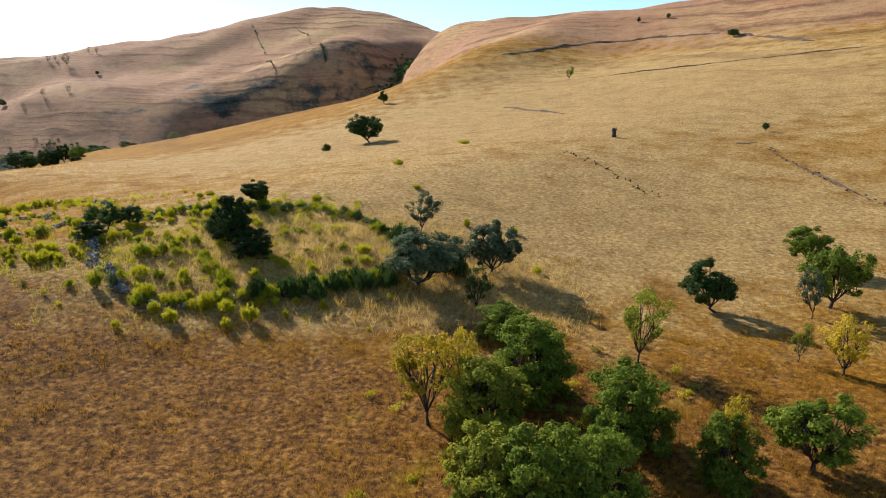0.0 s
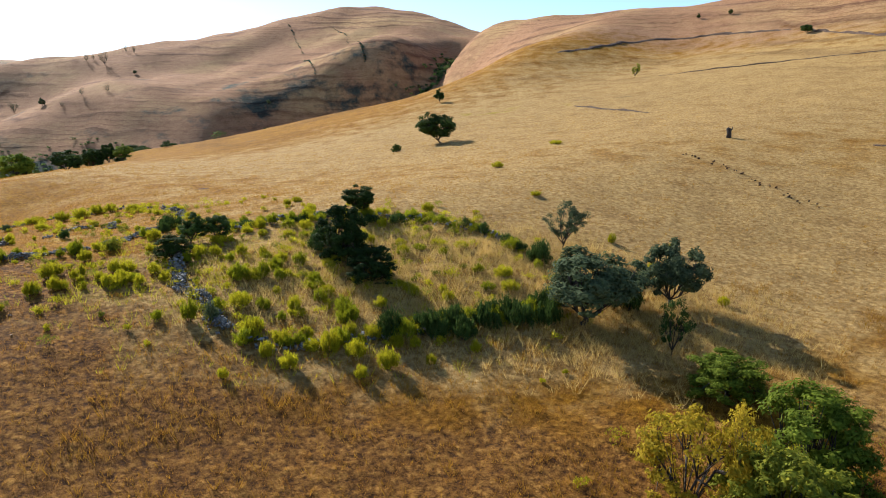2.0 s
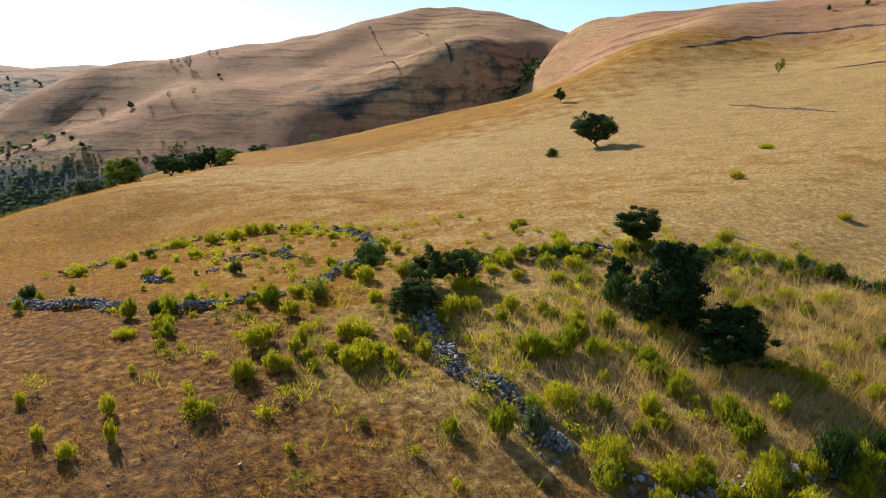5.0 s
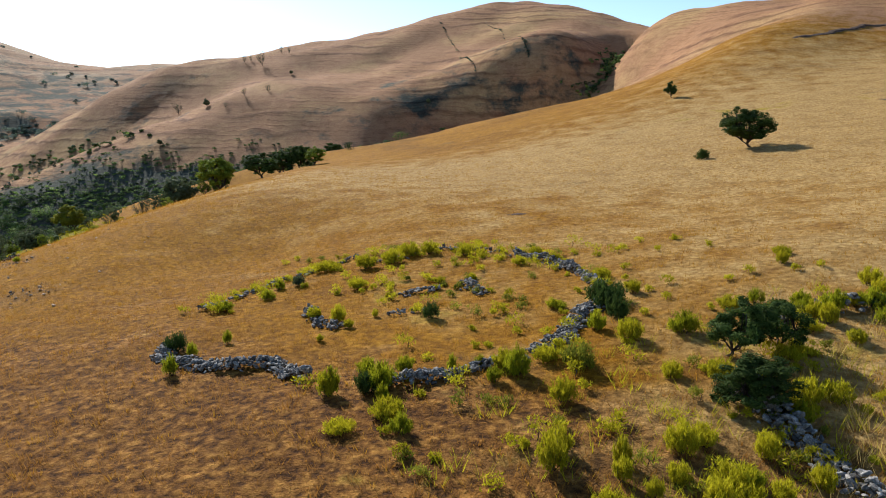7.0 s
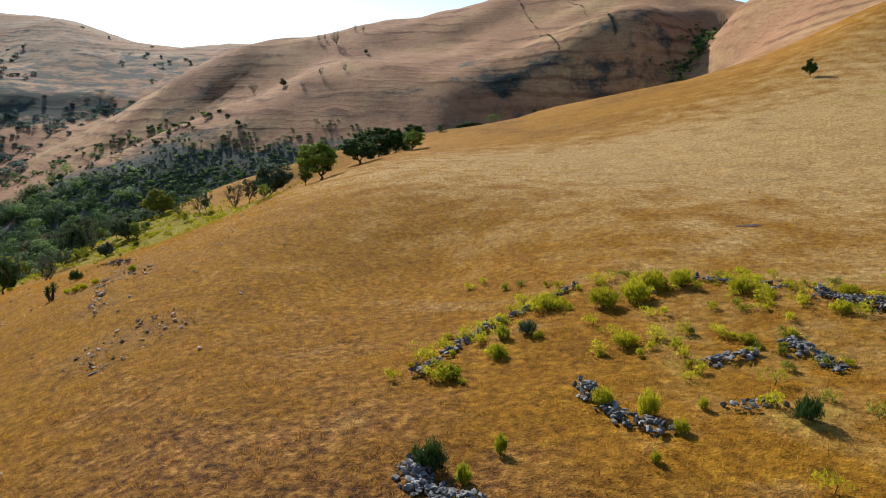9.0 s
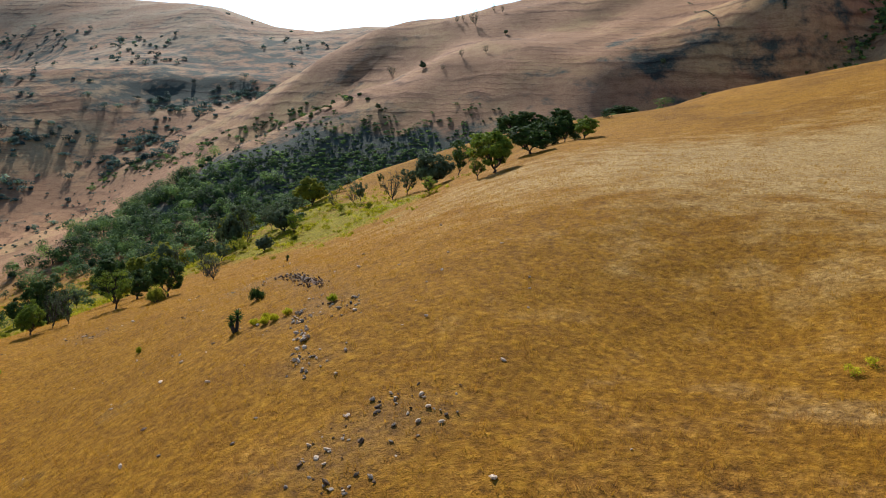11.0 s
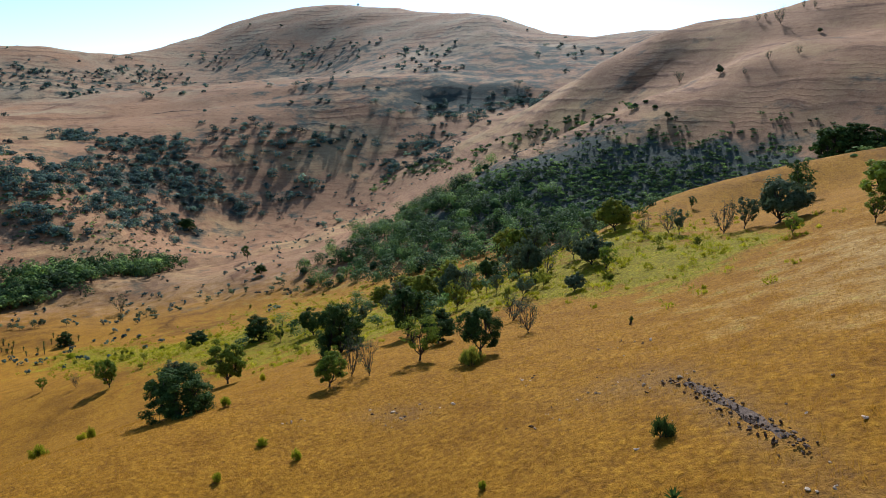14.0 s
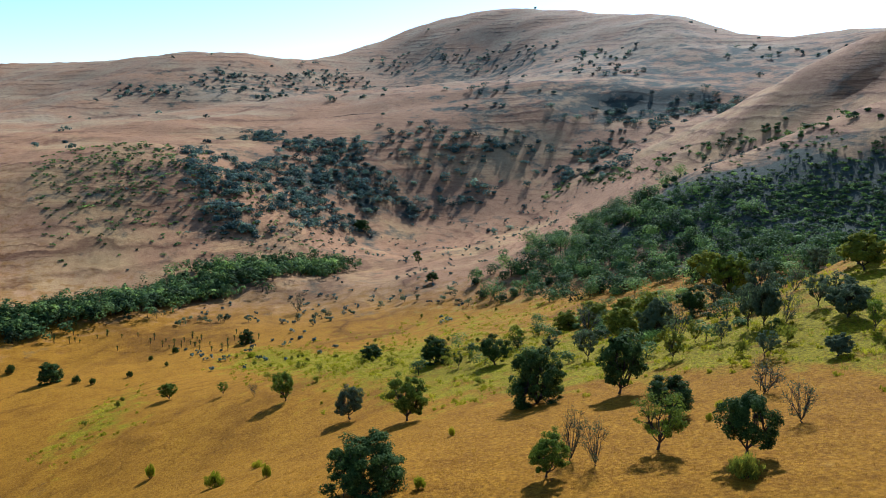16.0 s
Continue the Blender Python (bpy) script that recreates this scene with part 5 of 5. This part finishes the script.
woods("scrub", "scattered low shrubs on the bare valley floor", 16, 4200, (-560, -300, 120, 440), lambda x, y: 0.22 * (np.sin(x * 0.05 + 2 * np.sin(y * 0.03)) * np.sin(y * 0.06) > -0.1), (0.6, 2.2), "haze_blue", 45, 0.5, "scrub")
woods("scrub", "low olive scrub speckling the far valley slope", 17, 5200, (-680, -480, 90, 260), lambda x, y: 0.4 * np.maximum(blob(x, y, -575, 140, 40, 40), 0.6 * blob(x, y, -540, 160, 30, 50)), (0.7, 2.0), "dull", 26, 0.7, "scrub", squat=1.8)
woods("scrub", "dark line of low scrub up the far hillside", 14, 90, (HILL_TRACK, HILL_TRACK_EAST), None, (0.12, 0.35), "haze_blue", 22, 0.5, "scrub")
woods("scrub", "dark scrub in the notch of the far hill", 15, 2600, (-110, 0, 400, 570), lambda x, y: 0.7 * along(x, y, NOTCH, 4.5), (1.2, 3.6), "dull", 60, 0.7, "scrub")


def herbs(name, label, seed, n, box, mask, high, leaf, blades=9, wide=0.05, reach=0.16, category="grass"):
    """Upright tufts of pointed blades."""
    rng = np.random.default_rng(seed)
    x, y = rng.uniform(box[0], box[1], n), rng.uniform(box[2], box[3], n)
    keep = mask(x, y) > rng.uniform(0, 1, n)
    x, y = x[keep], y[keep]
    z = ground_at(x, y)
    m = len(x)
    size = rng.uniform(high[0], high[1], m)
    base = np.stack([x, y, z - 0.03], -1)[:, None, :].repeat(blades, 1)
    a = rng.uniform(0, 2 * math.pi, (m, blades))
    r = rng.uniform(0, 1, (m, blades)) ** 0.5 * reach
    foot = base + np.stack([np.cos(a) * r, np.sin(a) * r, 0 * r], -1)
    b = rng.uniform(0, 2 * math.pi, (m, blades))
    side = np.stack([np.cos(b), np.sin(b), 0 * b], -1) * wide * rng.uniform(0.6, 1.4, (m, blades, 1))
    h = size[:, None] * rng.uniform(0.55, 1.1, (m, blades))
    tip = foot + np.stack([np.cos(a) * h * 0.55, np.sin(a) * h * 0.55, h], -1)
    verts = np.stack([foot - side, foot + side, tip], 2).reshape(-1, 3)
    return tagged(new(name, cards_mesh(name, verts, 3, LEAF[leaf])), label, category, "", "stuff")


def near_path(x, y):
    s = np.clip((x * -95 + y * 72) / (95 ** 2 + 72 ** 2), 0, 1)
    return np.hypot(x + 95 * s, y - 72 * s)


def thin_out(x, y):
    return np.minimum(1.0, (40 / np.maximum(near_path(x, y), 5)) ** 2.0)


SLOPE_BOX = (-170, 75, 14, 175)


def patchy(x, y):
    return np.sin(x * 0.9 + 2 * np.sin(y * 0.7)) * np.sin(y * 1.1 + np.sin(x * 0.6))


def rusty(x, y):
    return np.clip(RUST(x, y) + 0.12 * np.sin(x * 0.31 + 2 * np.sin(y * 0.17)) * np.sin(y * 0.22), 0.05, 0.72)


herbs("grass", "straw-coloured dry winter grass tufts", 41, 150000, SLOPE_BOX, lambda x, y: thin_out(x, y) * (1 - rusty(x, y)), (0.12, 0.32), "straw", 7, 0.013, 0.28)
herbs("grass", "rust-brown dry winter grass tufts", 42, 210000, SLOPE_BOX, lambda x, y: thin_out(x, y) * rusty(x, y), (0.12, 0.32), "rust", 7, 0.014, 0.28)
herbs("grass", "tall pale straw grass inside the enclosure", 45, 30000, (-45, 12, 44, 84), lambda x, y: np.clip(1.1 * blob(x, y, -12, 60, 11, 7, 12) + 0.7 * blob(x, y, 3, 54, 7, 6) - 0.27, 0, 0.75), (0.4, 0.95), "pale", 12, 0.009, 0.24)
herbs("grass", "tall golden grass tussocks on the lower slope", 52, 17000, (-27, 45, 16, 62), lambda x, y: 0.45 * blob(x, y, -14, 49, 10, 3, 18) + 0.55 * (np.sin(x * 0.55 + 2 * np.sin(y * 0.4)) * np.sin(y * 0.6 + 1.5 * np.sin(x * 0.35)) > 0.38) + 0.05, (0.3, 0.65), "straw", 9, 0.012, 0.24)
herbs("herbs", "yellow-green herb stalks inside the enclosure", 51, 10000, (-48, 8, 44, 84), lambda x, y: np.clip(1.2 * blob(x, y, -21, 60, 11, 8, 14) + 0.4 * blob(x, y, -14, 50, 8, 2, 20) + 0.3 * blob(x, y, -34, 56, 6, 5) - 0.28, 0, 0.6) * (0.35 + 0.65 * (patchy(x, y) > -0.1)), (0.25, 0.7), "lime", 9, 0.013, 0.26)
herbs("herbs", "low yellow-green herbs on the valley slope", 44, 60000, (-330, -100, 70, 260), lambda x, y: np.clip(GREEN(x, y) - 0.3, 0, 0.45) * (patchy(x * 0.4, y * 0.4) > -0.2), (0.2, 0.5), "herb", 7, 0.05, 0.35)


woods("herbs", "low yellow-green herb mounds in the dry grass", 46, 5200, (-62, 14, 28, 100), lambda x, y: np.clip(GREEN(x, y) * 3.4 - 0.34, 0, 0.8) * (patchy(x, y) > -0.15), (0.35, 0.9), "lime", 120, 0.048, "herbs", spread=0.26, squat=1.3)
woods("herbs", "low dull green herb mounds in the dry grass", 47, 2600, (-62, 14, 28, 100), lambda x, y: np.clip(GREEN(x, y) * 3.2 - 0.36, 0, 0.7) * (patchy(x + 9, y) > 0.0), (0.35, 0.85), "mixed", 120, 0.048, "herbs", spread=0.26, squat=1.3)
woods("herbs", "yellow-green herbs crowding the ring walls", 49, 7000, (-64, 8, 50, 96), lambda x, y: 0.65 * np.maximum(along(x, y, RING_NORTH, 0.8), along(x, y, RING_WEST, 0.7)) + 0.35 * np.maximum(along(x, y, WALL_SOUTH, 0.9), along(x, y, WALL_NORTH, 0.9)) + 0.2 * np.maximum.reduce([along(x, y, RING_SOUTH, 0.8), along(x, y, WALL_WEST, 1.0), along(x, y, RING_NORTH_EAST, 0.8)]), (0.3, 0.85), "lime", 90, 0.05, "herbs", spread=0.3, squat=1.2)
woods("herbs", "yellow-green herb mounds on the valley slope", 50, 11000, (-330, -105, 70, 250), lambda x, y: np.clip(GREEN(x, y) - 0.15, 0, 0.5) * (patchy(x * 0.5, y * 0.5) > -0.1), (0.4, 1.1), "lime", 40, 0.14, "herbs", squat=1.4)
herbs("herbs", "tall straw tussocks under the thicket", 48, 9000, (-10, 34, 22, 52), lambda x, y: np.clip(0.9 * blob(x, y, 8, 34, 12, 8) - 0.2, 0, 0.7), (0.35, 0.7), "straw", 14, 0.010, 0.22)

def loose_rock(x, y, d, lie, meshes, k):
    """One field stone, half sunk in the turf."""
    st = new("rock", meshes[k % 9])
    st.matrix_basis = Matrix.LocRotScale((x, y, float(ground_at(x, y)) + d * 0.10), Euler(lie), (d, d, d))
    tagged(st, "pale loose rock lying in dry grass" if meshes is PALE_STONES else "brown loose rock lying in dry grass", "rock", "loose rocks in the grass")


rng = np.random.default_rng(9)
for k in range(70):
    loose_rock(float(rng.normal(-86, 11)), float(rng.normal(86, 9)), float(rng.uniform(0.12, 0.38)), (rng.normal(0, 0.2), rng.normal(0, 0.2), rng.uniform(0, 6)), PALE_STONES, k)
# stony patches where the turf has worn away: x, y, spread, stones
STONY = [(-72.9, 79.1, 0.9, 26), (-74.6, 75.9, 1.0, 26), (-72.9, 74.0, 0.8, 16), (-81.1, 83.0, 0.7, 12), (-83.6, 89.6, 0.9, 12), (-86.5, 91.2, 1.5, 22), (-85.0, 89.4, 1.2, 18),
         (-120.9, 99.9, 1.0, 12), (-117.5, 99.2, 1.0, 12), (-126.1, 94.8, 0.8, 8), (-111.8, 106.6, 0.8, 8), (-109.4, 114.6, 1.2, 12), (-101.5, 104.0, 1.6, 22), (-104.0, 100.0, 1.5, 12), (-116.2, 100.4, 1.2, 10), (-36.0, 47.0, 1.6, 12)]
for i, (px, py, reach, many) in enumerate(STONY):
    for k in range(many):
        loose_rock(px + float(rng.normal(0, reach)), py + float(rng.normal(0, reach)), float(rng.uniform(0.09, 0.24) if k % 5 else rng.uniform(0.25, 0.42)), (rng.normal(0, 0.3), rng.normal(0, 0.3), rng.uniform(0, 6)), BROWN_STONES if (i + k) % 3 == 0 else PALE_STONES, k)
